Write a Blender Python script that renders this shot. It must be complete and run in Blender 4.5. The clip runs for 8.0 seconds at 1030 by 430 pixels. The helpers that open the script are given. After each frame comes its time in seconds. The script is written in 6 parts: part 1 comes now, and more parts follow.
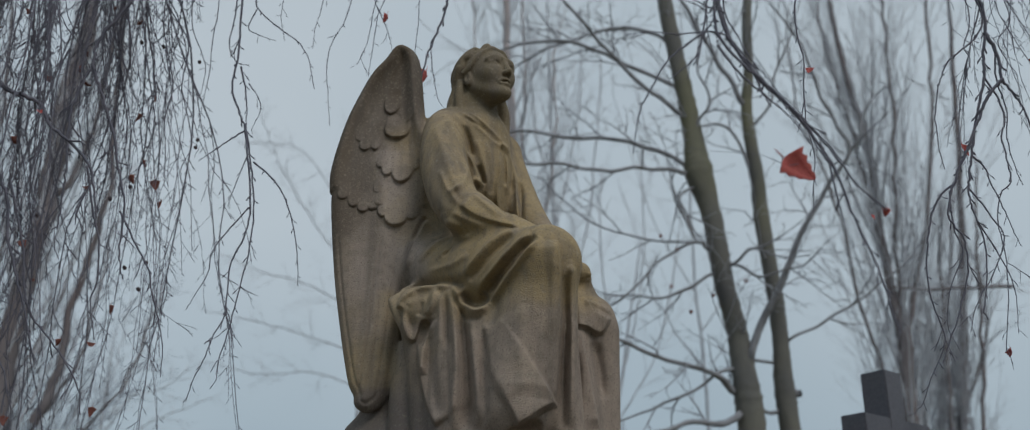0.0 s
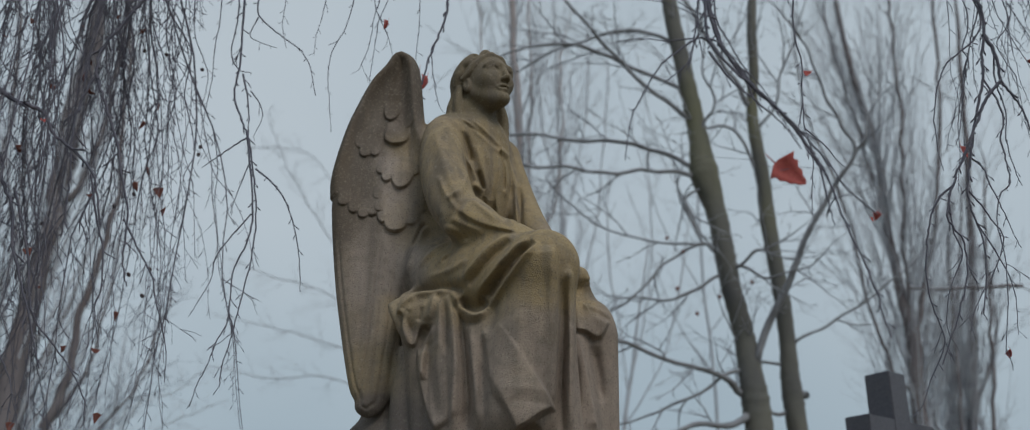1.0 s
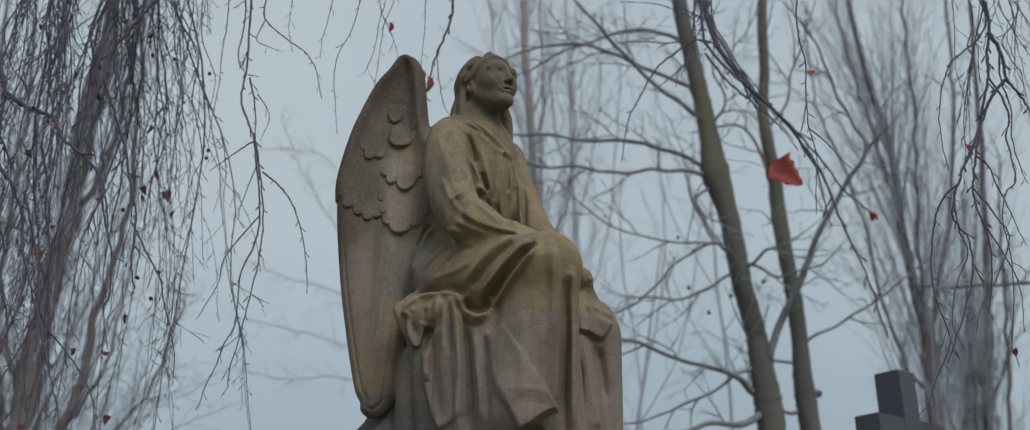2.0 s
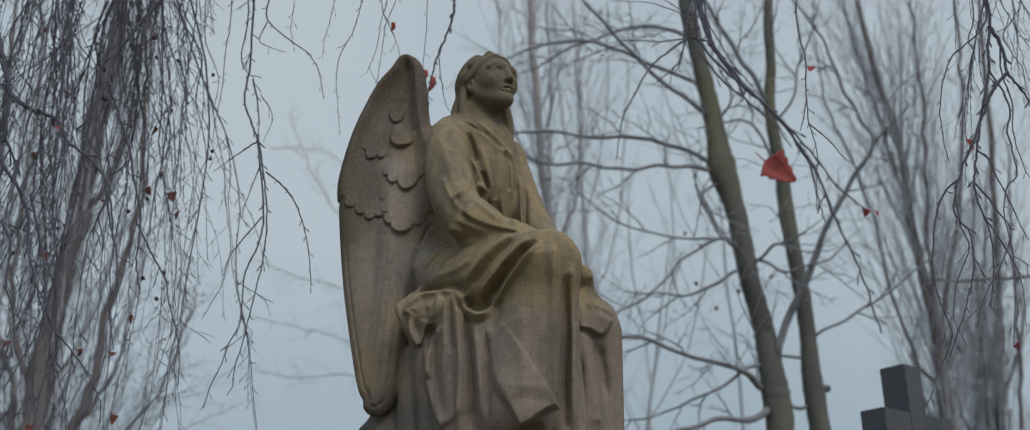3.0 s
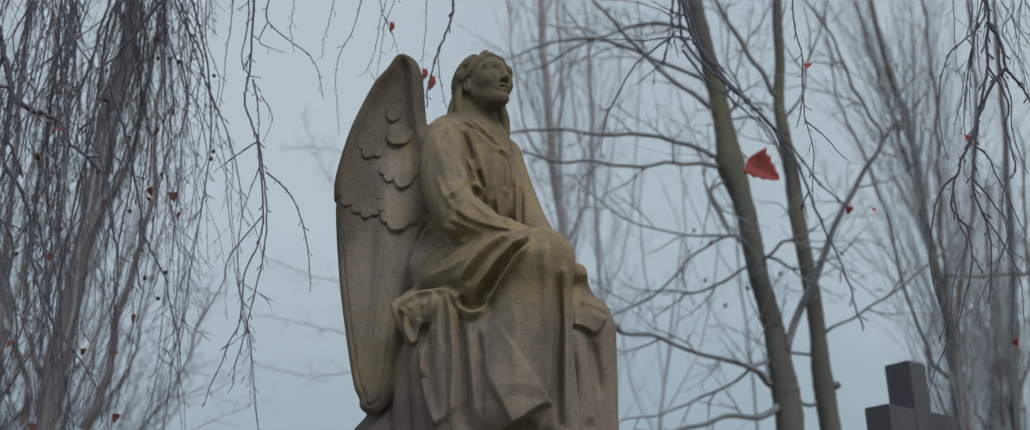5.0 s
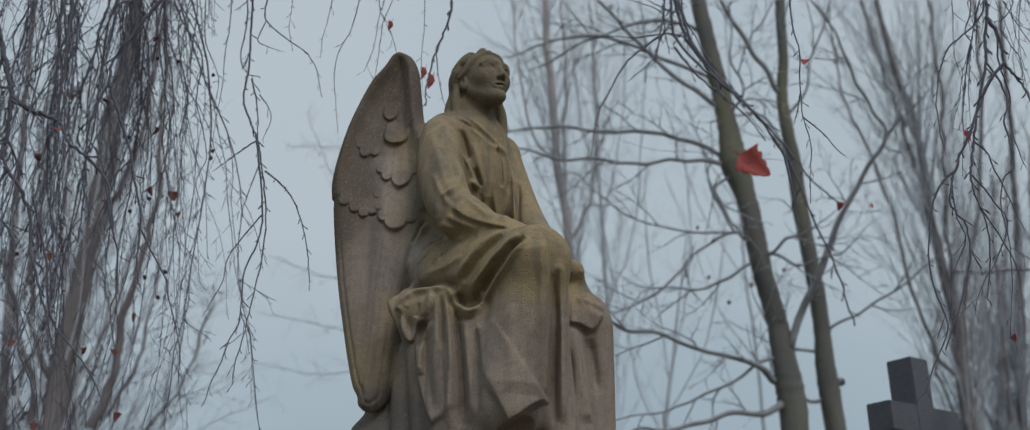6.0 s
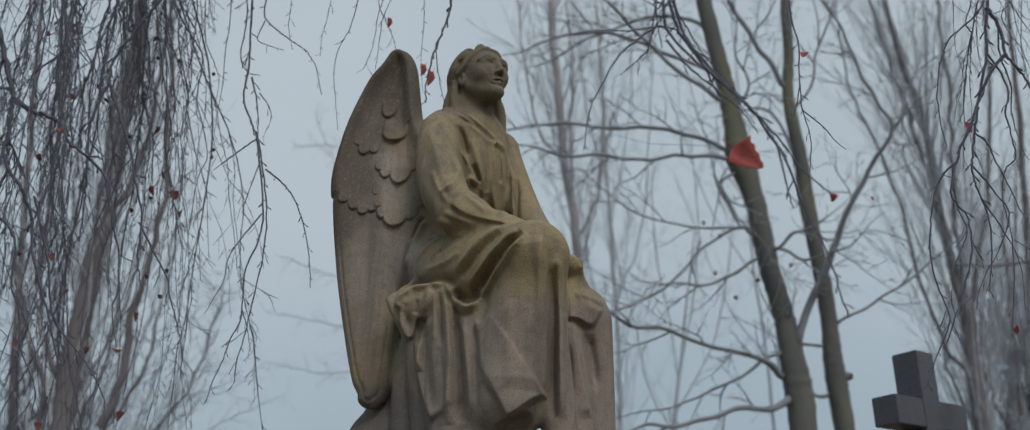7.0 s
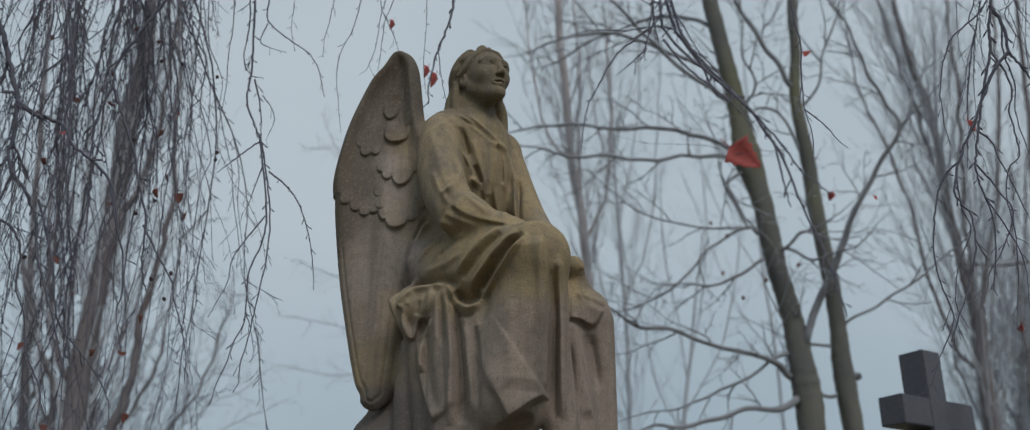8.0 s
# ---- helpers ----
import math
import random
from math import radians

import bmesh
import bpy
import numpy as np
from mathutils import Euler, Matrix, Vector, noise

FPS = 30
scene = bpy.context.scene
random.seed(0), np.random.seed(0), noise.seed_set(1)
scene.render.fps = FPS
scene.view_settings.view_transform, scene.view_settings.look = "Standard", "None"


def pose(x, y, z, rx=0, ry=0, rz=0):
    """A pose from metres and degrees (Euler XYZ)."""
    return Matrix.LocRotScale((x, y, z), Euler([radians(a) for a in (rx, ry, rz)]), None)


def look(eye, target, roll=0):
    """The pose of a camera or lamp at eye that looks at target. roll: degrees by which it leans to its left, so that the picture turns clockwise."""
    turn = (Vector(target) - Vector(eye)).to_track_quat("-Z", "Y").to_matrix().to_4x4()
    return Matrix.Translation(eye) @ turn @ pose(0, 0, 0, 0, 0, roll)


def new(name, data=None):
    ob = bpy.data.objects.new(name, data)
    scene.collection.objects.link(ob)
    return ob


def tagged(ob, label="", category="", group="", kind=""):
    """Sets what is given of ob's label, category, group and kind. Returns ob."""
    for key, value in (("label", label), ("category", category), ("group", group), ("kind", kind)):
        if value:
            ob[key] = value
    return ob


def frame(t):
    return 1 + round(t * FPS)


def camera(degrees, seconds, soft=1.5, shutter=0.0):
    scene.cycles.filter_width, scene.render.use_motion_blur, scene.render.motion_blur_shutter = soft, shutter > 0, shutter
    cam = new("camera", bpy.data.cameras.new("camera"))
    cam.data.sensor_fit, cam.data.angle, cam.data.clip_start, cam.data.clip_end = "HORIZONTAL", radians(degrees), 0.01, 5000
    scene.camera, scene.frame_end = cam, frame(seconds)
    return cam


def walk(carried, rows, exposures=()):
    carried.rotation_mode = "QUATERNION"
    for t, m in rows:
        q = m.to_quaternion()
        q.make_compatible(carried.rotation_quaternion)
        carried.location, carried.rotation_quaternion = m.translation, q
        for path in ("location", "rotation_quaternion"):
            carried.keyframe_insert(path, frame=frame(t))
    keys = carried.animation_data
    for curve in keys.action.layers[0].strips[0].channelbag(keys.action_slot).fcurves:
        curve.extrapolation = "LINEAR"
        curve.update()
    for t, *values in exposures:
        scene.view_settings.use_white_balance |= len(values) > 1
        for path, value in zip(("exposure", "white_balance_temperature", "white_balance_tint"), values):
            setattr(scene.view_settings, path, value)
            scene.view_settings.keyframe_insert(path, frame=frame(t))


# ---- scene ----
cam = camera(50.0, 8.0, soft=1.05)
PATH = [
    (0, (0.0, 0.0, 1.5), (-0.049, 1.854, 2.249), 0.0),
    (0.5, (0.023, -0.015, 1.503), (-0.034, 1.837, 2.255), 0.1),
    (1, (0.043, -0.027, 1.5), (-0.023, 1.825, 2.253), -0.2),
    (1.5, (0.065, -0.036, 1.501), (-0.014, 1.815, 2.255), -0.2),
    (3, (0.128, -0.067, 1.496), (0.017, 1.785, 2.243), -0.5),
    (3.5, (0.144, -0.071, 1.496), (0.027, 1.781, 2.243), -0.4),
    (4, (0.164, -0.068, 1.499), (0.04, 1.784, 2.245), -0.3),
    (4.5, (0.19, -0.074, 1.495), (0.058, 1.777, 2.24), -0.4),
    (6, (0.251, -0.079, 1.489), (0.1, 1.773, 2.229), -0.6),
    (6.5, (0.275, -0.08, 1.481), (0.117, 1.771, 2.221), -0.8),
    (7, (0.294, -0.069, 1.482), (0.126, 1.782, 2.218), -0.9),
    (7.5, (0.311, -0.072, 1.482), (0.136, 1.779, 2.218), -1.0),
    (8, (0.326, -0.065, 1.479), (0.141, 1.784, 2.218), -1.0),
]
walk(cam, [(t, look(eye, target, roll)) for t, eye, target, roll in PATH])
cam.data.dof.use_dof, cam.data.dof.focus_distance, cam.data.dof.aperture_fstop = True, 4.2, 1.9

# ---- light ----
world = bpy.data.worlds.new("overcast_sky")
scene.world = world
world.use_nodes = True
wn = world.node_tree.nodes
wl = world.node_tree.links
sky = wn.new("ShaderNodeTexSky")
sky.sky_type = "NISHITA"
sky.sun_disc = False
sky.sun_elevation, sky.sun_rotation = radians(45), radians(130)
sky.air_density, sky.dust_density = 1.5, 3.0
dim = wn.new("ShaderNodeMix")
dim.data_type = "RGBA"
dim.blend_type = "MULTIPLY"
dim.inputs[0].default_value = 1.0
dim.inputs[7].default_value = (0.1, 0.1, 0.1, 1)
cloud = wn.new("ShaderNodeTexNoise")
cloud.inputs["Scale"].default_value = 2.2
cloud.inputs["Detail"].default_value = 3
ramp = wn.new("ShaderNodeValToRGB")
ramp.color_ramp.elements[0].position, ramp.color_ramp.elements[0].color = 0.35, (0.402, 0.481, 0.540, 1)
ramp.color_ramp.elements[1].position, ramp.color_ramp.elements[1].color = 0.7, (0.482, 0.550, 0.600, 1)
veil = wn.new("ShaderNodeMix")
veil.data_type = "RGBA"
veil.inputs[0].default_value = 0.93
wl.new(sky.outputs[0], dim.inputs[6])
wl.new(cloud.outputs["Fac"], ramp.inputs[0])
wl.new(dim.outputs[2], veil.inputs[6])
wl.new(ramp.outputs[0], veil.inputs[7])
# an overcast sky is dimmer towards the horizon
heading = wn.new("ShaderNodeTexCoord")
height = wn.new("ShaderNodeSeparateXYZ")
fall = wn.new("ShaderNodeMapRange")
fall.inputs["From Min"].default_value, fall.inputs["From Max"].default_value = 0.12, 0.36
fall.inputs["To Min"].default_value, fall.inputs["To Max"].default_value = 0.0, 1.0
low_sky = wn.new("ShaderNodeMix")
low_sky.data_type = "RGBA"
low_sky.inputs[6].default_value, low_sky.inputs[7].default_value = (0.76, 0.82, 0.86, 1), (1, 1, 1, 1)
graded = wn.new("ShaderNodeMix")
graded.data_type = "RGBA"
graded.blend_type = "MULTIPLY"
graded.inputs[0].default_value = 1.0
wl.new(heading.outputs["Generated"], height.inputs[0])
wl.new(height.outputs["Z"], fall.inputs["Value"])
wl.new(fall.outputs[0], low_sky.inputs[0])
wl.new(veil.outputs[2], graded.inputs[6])
wl.new(low_sky.outputs[2], graded.inputs[7])
wl.new(graded.outputs[2], wn["Background"].inputs[0])
wn["Background"].inputs[1].default_value = 1.0

sun = new("sun", bpy.data.lights.new("sun", "SUN"))
sun.data.energy, sun.data.angle, sun.data.color = 1.45, radians(30), (1.0, 0.96, 0.9)
sun.matrix_world = look((5, -5, 11.5), (0, 4, 2))


# ---- materials ----
def material(name, base, second, scale=8.0, rough=0.85, bump=0.4, fine=120.0, stain=None, stain_scale=2.0, spread=(0.35, 0.7), per_piece=0.0, streaks=None, lichen=None, stretch=(1, 1, 1), patches=()):
    """A matt surface: two colours mixed at a middle scale, stains at a large one, and fine relief."""
    m = bpy.data.materials.new(name)
    m.use_nodes = True
    n, l = m.node_tree.nodes, m.node_tree.links
    bsdf = n["Principled BSDF"]
    bsdf.inputs["Roughness"].default_value = rough
    bsdf.inputs["Specular IOR Level"].default_value = 0.25
    co = n.new("ShaderNodeTexCoord")
    mp = n.new("ShaderNodeMapping")
    mp.inputs["Scale"].default_value = stretch
    l.new(co.outputs["Object"], mp.inputs[0])

    def grain(s, detail, lo, hi):
        t = n.new("ShaderNodeTexNoise")
        t.inputs["Scale"].default_value, t.inputs["Detail"].default_value = s, detail
        l.new(mp.outputs[0], t.inputs["Vector"])
        r = n.new("ShaderNodeMapRange")
        r.inputs["From Min"].default_value, r.inputs["From Max"].default_value = lo, hi
        l.new(t.outputs["Fac"], r.inputs["Value"])
        return t, r

    def mix(a, b, fac):
        x = n.new("ShaderNodeMix")
        x.data_type = "RGBA"
        l.new(fac, x.inputs[0])
        for socket, v in ((x.inputs[6], a), (x.inputs[7], b)):
            if isinstance(v, tuple):
                socket.default_value = (*v, 1)
            else:
                l.new(v, socket)
        return x.outputs[2]

    _, middle = grain(scale, 5, *spread)
    colour = mix(base, second, middle.outputs[0])
    if stain:
        _, big = grain(stain_scale, 4, 0.5, 0.68)
        colour = mix(colour, stain, big.outputs[0])
    if lichen:
        _, spread_out = grain(3.4, 5, 0.5, 0.66)
        r = n.new("ShaderNodeMath")
        r.operation = "MULTIPLY"
        r.inputs[1].default_value = 0.65
        l.new(spread_out.outputs[0], r.inputs[0])
        colour = mix(colour, lichen, r.outputs[0])
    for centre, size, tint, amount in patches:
        # weathering and painted shade, each with its own place and ragged outline
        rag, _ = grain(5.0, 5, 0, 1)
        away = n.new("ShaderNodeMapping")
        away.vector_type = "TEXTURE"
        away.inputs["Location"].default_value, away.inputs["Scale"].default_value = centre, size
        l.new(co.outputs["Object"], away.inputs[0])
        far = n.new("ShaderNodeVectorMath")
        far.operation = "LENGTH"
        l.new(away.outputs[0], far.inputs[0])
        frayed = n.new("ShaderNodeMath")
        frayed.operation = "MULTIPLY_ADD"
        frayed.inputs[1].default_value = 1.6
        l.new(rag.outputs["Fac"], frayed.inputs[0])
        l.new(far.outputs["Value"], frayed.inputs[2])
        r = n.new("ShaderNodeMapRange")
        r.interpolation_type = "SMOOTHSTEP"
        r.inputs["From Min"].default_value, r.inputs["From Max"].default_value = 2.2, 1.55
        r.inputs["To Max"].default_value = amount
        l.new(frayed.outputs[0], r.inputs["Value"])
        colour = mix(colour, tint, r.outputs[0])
    if streaks:
        st = n.new("ShaderNodeMapping")
        st.inputs["Scale"].default_value = (14, 14, 1.1)
        l.new(co.outputs["Object"], st.inputs[0])
        run, _ = grain(1.0, 4, 0, 1)
        l.new(st.outputs[0], run.inputs["Vector"])
        r = n.new("ShaderNodeMapRange")
        r.inputs["From Min"].default_value, r.inputs["From Max"].default_value, r.inputs["To Max"].default_value = 0.48, 0.70, 0.70
        l.new(run.outputs["Fac"], r.inputs["Value"])
        colour = mix(colour, streaks, r.outputs[0])
        specks, _ = grain(85, 6, 0, 1)
        r = n.new("ShaderNodeMapRange")
        r.inputs["From Min"].default_value, r.inputs["From Max"].default_value, r.inputs["To Max"].default_value = 0.56, 0.76, 0.22
        l.new(specks.outputs["Fac"], r.inputs["Value"])
        colour = mix(colour, (0.5, 0.46, 0.38), r.outputs[0])
        for size, low, most, tone in ((30, 0.50, 0.36, (0.120, 0.102, 0.086)), (60, 0.54, 0.20, (0.37, 0.32, 0.25))):
            mottle, _ = grain(size, 5, 0, 1)
            r = n.new("ShaderNodeMapRange")
            r.inputs["From Min"].default_value, r.inputs["From Max"].default_value, r.inputs["To Max"].default_value = low, low + 0.18, most
            l.new(mottle.outputs["Fac"], r.inputs["Value"])
            colour = mix(colour, tone, r.outputs[0])
        pits, _ = grain(150, 5, 0, 1)
        r = n.new("ShaderNodeMapRange")
        r.inputs["From Min"].default_value, r.inputs["From Max"].default_value, r.inputs["To Max"].default_value = 0.56, 0.68, 0.55
        l.new(pits.outputs["Fac"], r.inputs["Value"])
        colour = mix(colour, (0.10, 0.085, 0.068), r.outputs[0])
    if per_piece:
        info = n.new("ShaderNodeObjectInfo")
        hue = n.new("ShaderNodeHueSaturation")
        r = n.new("ShaderNodeMapRange")
        r.inputs["To Min"].default_value, r.inputs["To Max"].default_value = 1 - per_piece, 1 + per_piece
        l.new(info.outputs["Random"], r.inputs["Value"])
        l.new(r.outputs[0], hue.inputs["Value"])
        l.new(colour, hue.inputs["Color"])
        colour = hue.outputs[0]
    l.new(colour, bsdf.inputs["Base Color"])
    tiny, _ = grain(fine, 4, 0, 1)
    b = n.new("ShaderNodeBump")
    b.inputs["Strength"].default_value, b.inputs["Distance"].default_value = bump, 0.01
    l.new(tiny.outputs["Fac"], b.inputs["Height"])
    l.new(b.outputs[0], bsdf.inputs["Normal"])
    return m


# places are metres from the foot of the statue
WEATHER_AND_SHADE = (
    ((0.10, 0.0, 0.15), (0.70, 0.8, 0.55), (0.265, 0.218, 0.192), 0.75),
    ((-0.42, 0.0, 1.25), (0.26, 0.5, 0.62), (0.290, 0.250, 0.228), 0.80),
    # grime on the wing crest, with the shade of the hollow below painted in
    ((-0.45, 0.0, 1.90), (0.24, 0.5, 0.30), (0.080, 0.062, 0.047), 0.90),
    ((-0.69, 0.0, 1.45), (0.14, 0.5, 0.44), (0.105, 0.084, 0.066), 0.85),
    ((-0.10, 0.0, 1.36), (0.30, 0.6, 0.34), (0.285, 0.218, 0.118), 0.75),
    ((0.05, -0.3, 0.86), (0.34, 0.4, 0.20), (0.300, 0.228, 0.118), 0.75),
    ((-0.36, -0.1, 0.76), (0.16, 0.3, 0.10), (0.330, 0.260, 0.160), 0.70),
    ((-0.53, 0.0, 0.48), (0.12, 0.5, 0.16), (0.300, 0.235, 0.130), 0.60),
    # seat under the wing: violet-grey stone, darkened further by painted shade
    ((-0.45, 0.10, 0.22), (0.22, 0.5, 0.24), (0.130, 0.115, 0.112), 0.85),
    # darker olive-brown over the head and hair
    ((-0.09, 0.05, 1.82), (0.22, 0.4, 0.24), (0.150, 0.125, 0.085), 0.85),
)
SANDSTONE = material("weathered_sandstone", (0.300, 0.240, 0.175), (0.205, 0.168, 0.132), 11, 0.9, 0.45, 220, (0.225, 0.197, 0.172), 3.4, streaks=(0.130, 0.113, 0.10), lichen=(0.31, 0.246, 0.145), spread=(0.3, 0.72), patches=WEATHER_AND_SHADE)
PLINTH = material("dark_sandstone", (0.2, 0.165, 0.13), (0.12, 0.10, 0.085), 7, 0.9, 0.5, 90, (0.08, 0.075, 0.065), 1.5)
GRANITE = material("dark_granite", (0.075, 0.075, 0.092), (0.10, 0.10, 0.118), 60, 0.4, 0.08, 200, (0.062, 0.062, 0.075), 3)
BARK_MOSS = material("mossy_bark", (0.145, 0.143, 0.122), (0.090, 0.092, 0.096), 3, 0.95, 0.8, 30, (0.150, 0.150, 0.085), 0.8, stretch=(1, 1, 0.35))
BARK_BIRCH = material("birch_bark", (0.165, 0.150, 0.158), (0.110, 0.105, 0.118), 4, 0.9, 0.6, 30, (0.140, 0.118, 0.122), 1.0, stretch=(1, 1, 0.4))
# birch bark paled for distance: the haze is put into its colour
BARK_HAZED = material("hazed_birch_bark", (0.36, 0.325, 0.33), (0.26, 0.24, 0.25), 4, 0.9, 0.6, 30, (0.22, 0.20, 0.205), 1.0, stretch=(1, 1, 0.4))
TWIG = material("birch_twig", (0.088, 0.092, 0.122), (0.120, 0.116, 0.145), 14, 0.7, 0.2, 200)
# limbs and fine twigs: lighter and bluer, haze painted into the bark colour
LIMB_HAZED_BARK = material("hazed_limb_bark", (0.225, 0.235, 0.258), (0.165, 0.172, 0.192), 6, 0.95, 0.6, 40)
FINE_HAZED_TWIG = material("fine_hazed_branch", (0.270, 0.285, 0.320), (0.200, 0.212, 0.242), 2, 0.9, 0.1, 60)
# farthest twigs: paler and bluer still, with distance haze painted into the colour
FAR_HAZED_TWIG = material("far_hazed_branch", (0.385, 0.410, 0.455), (0.300, 0.320, 0.365), 2, 0.9, 0.1, 60)
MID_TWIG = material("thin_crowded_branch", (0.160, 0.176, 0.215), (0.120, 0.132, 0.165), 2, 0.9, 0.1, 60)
RED_LEAF = material("dry_red_leaf", (0.38, 0.08, 0.075), (0.27, 0.055, 0.052), 30, 0.6, 0.3, 150, (0.36, 0.09, 0.07), 12, per_piece=0.2)
BROWN_LEAF = material("dry_brown_leaf", (0.20, 0.075, 0.06), (0.11, 0.05, 0.045), 30, 0.7, 0.3, 150, per_piece=0.3)
CONE = material("dark_catkin", (0.08, 0.065, 0.07), (0.05, 0.04, 0.045), 80, 0.9, 0.6, 250)
SOIL = material("grass_and_fallen_leaves", (0.09, 0.10, 0.05), (0.20, 0.14, 0.09), 3, 1.0, 0.8, 25, (0.15, 0.115, 0.08), 0.3)


# ---- building helpers ----
def thing(name, bm_or_mesh, mat, label="", category="", group="", kind="", parent=None, smooth=True):
    """Links a bmesh or a mesh as one object."""
    me = bm_or_mesh
    if isinstance(me, bmesh.types.BMesh):
        me = bpy.data.meshes.new(name)
        bm_or_mesh.to_mesh(me)
        bm_or_mesh.free()
    if mat and not me.materials:
        me.materials.append(mat)
    if smooth:
        me.polygons.foreach_set("use_smooth", [True] * len(me.polygons))
    ob = new(name, me)
    ob.parent = parent
    return tagged(ob, label, category, group, kind)


def part(name, bm, mat, parent, label=""):
    return thing(name, bm, mat, label, parent=parent)


def empty(name, place, label, category, group="", kind=""):
    ob = new(name)
    ob.location = place
    ob.empty_display_size = 0.2
    return tagged(ob, label, category, group, kind)


class Tubes:
    """Gathers tapered tubes along polylines into one mesh."""

    def __init__(self, sides=5):
        self.sides, self.verts, self.faces, self.count = sides, [], [], 0
        a = np.linspace(0, 2 * np.pi, sides, endpoint=False)
        self.ring = np.stack([np.cos(a), np.sin(a)], 1)

    def add(self, points, radii, rough=0.0):
        p, r = np.asarray(points, float), np.asarray(radii, float)
        way = np.gradient(p, axis=0)
        way /= np.linalg.norm(way, axis=1, keepdims=True) + 1e-9
        side = np.cross(way, (0.31, 0.95, 0.05))
        side /= np.linalg.norm(side, axis=1, keepdims=True) + 1e-9
        other = np.cross(way, side)
        rr = r[:, None] * (1 + rough * (np.random.rand(len(p), self.sides) - 0.5))
        v = p[:, None] + rr[..., None] * (self.ring[None, :, :1] * side[:, None] + self.ring[None, :, 1:] * other[:, None])
        self.verts.append(v.reshape(-1, 3))
        n, s = len(p), self.sides
        i = np.arange(n - 1)[:, None] * s
        j = np.arange(s)[None]
        k = (j + 1) % s
        q = np.stack(np.broadcast_arrays(i + j, i + k, i + s + k, i + s + j), -1).reshape(-1, 4) + self.count
        self.faces.append(q)
        self.count += n * s

    def mesh(self, name, origin=(0, 0, 0)):
        v, f = np.concatenate(self.verts) - np.array(origin), np.concatenate(self.faces)
        me = bpy.data.meshes.new(name)
        me.vertices.add(len(v))
        me.vertices.foreach_set("co", v.ravel())
        me.loops.add(f.size)
        me.loops.foreach_set("vertex_index", f.ravel())
        me.polygons.add(len(f))
        me.polygons.foreach_set("loop_start", np.arange(0, f.size, 4))
        me.update(calc_edges=True)
        me.validate()
        return me


def smooth_line(points, steps=4):
    """A Catmull-Rom line through points; each is a row of any length (place and radius)."""
    p = np.asarray(points, float)
    p = np.concatenate([2 * p[:1] - p[1:2], p, 2 * p[-1:] - p[-2:-1]])
    out = []
    for a, b, c, d in zip(p, p[1:], p[2:], p[3:]):
        for t in np.arange(steps) / steps:
            out.append(0.5 * (2 * b + (c - a) * t + (2 * a - 5 * b + 4 * c - d) * t * t + (3 * b - a - 3 * c + d) * t**3))
    out.append(p[-2])
    return np.array(out)


# ---- ground ----
def ground():
    bm = bmesh.new()
    n = 60
    rings = [0.0] + [0.8 * 1.16**i for i in range(n)]
    grid = []
    for i, r in enumerate(rings):
        row = []
        for j in range(48):
            a = 2 * math.pi * j / 48
            x, y = r * math.cos(a), 4 + r * math.sin(a)
            z = 0.05 * noise.noise(Vector((x * 0.5, y * 0.5, 0))) * min(1, r) - 0.03
            row.append(bm.verts.new((x, y, z)))
        grid.append(row)
    for a, b in zip(grid, grid[1:]):
        for j in range(48):
            bm.faces.new((a[j], b[j], b[(j + 1) % 48], a[(j + 1) % 48]))
    bmesh.ops.remove_doubles(bm, verts=grid[0], dist=1e-4)
    thing("ground", bm, SOIL, "damp cemetery lawn strewn with fallen brown leaves", "ground", kind="structure")


ground()


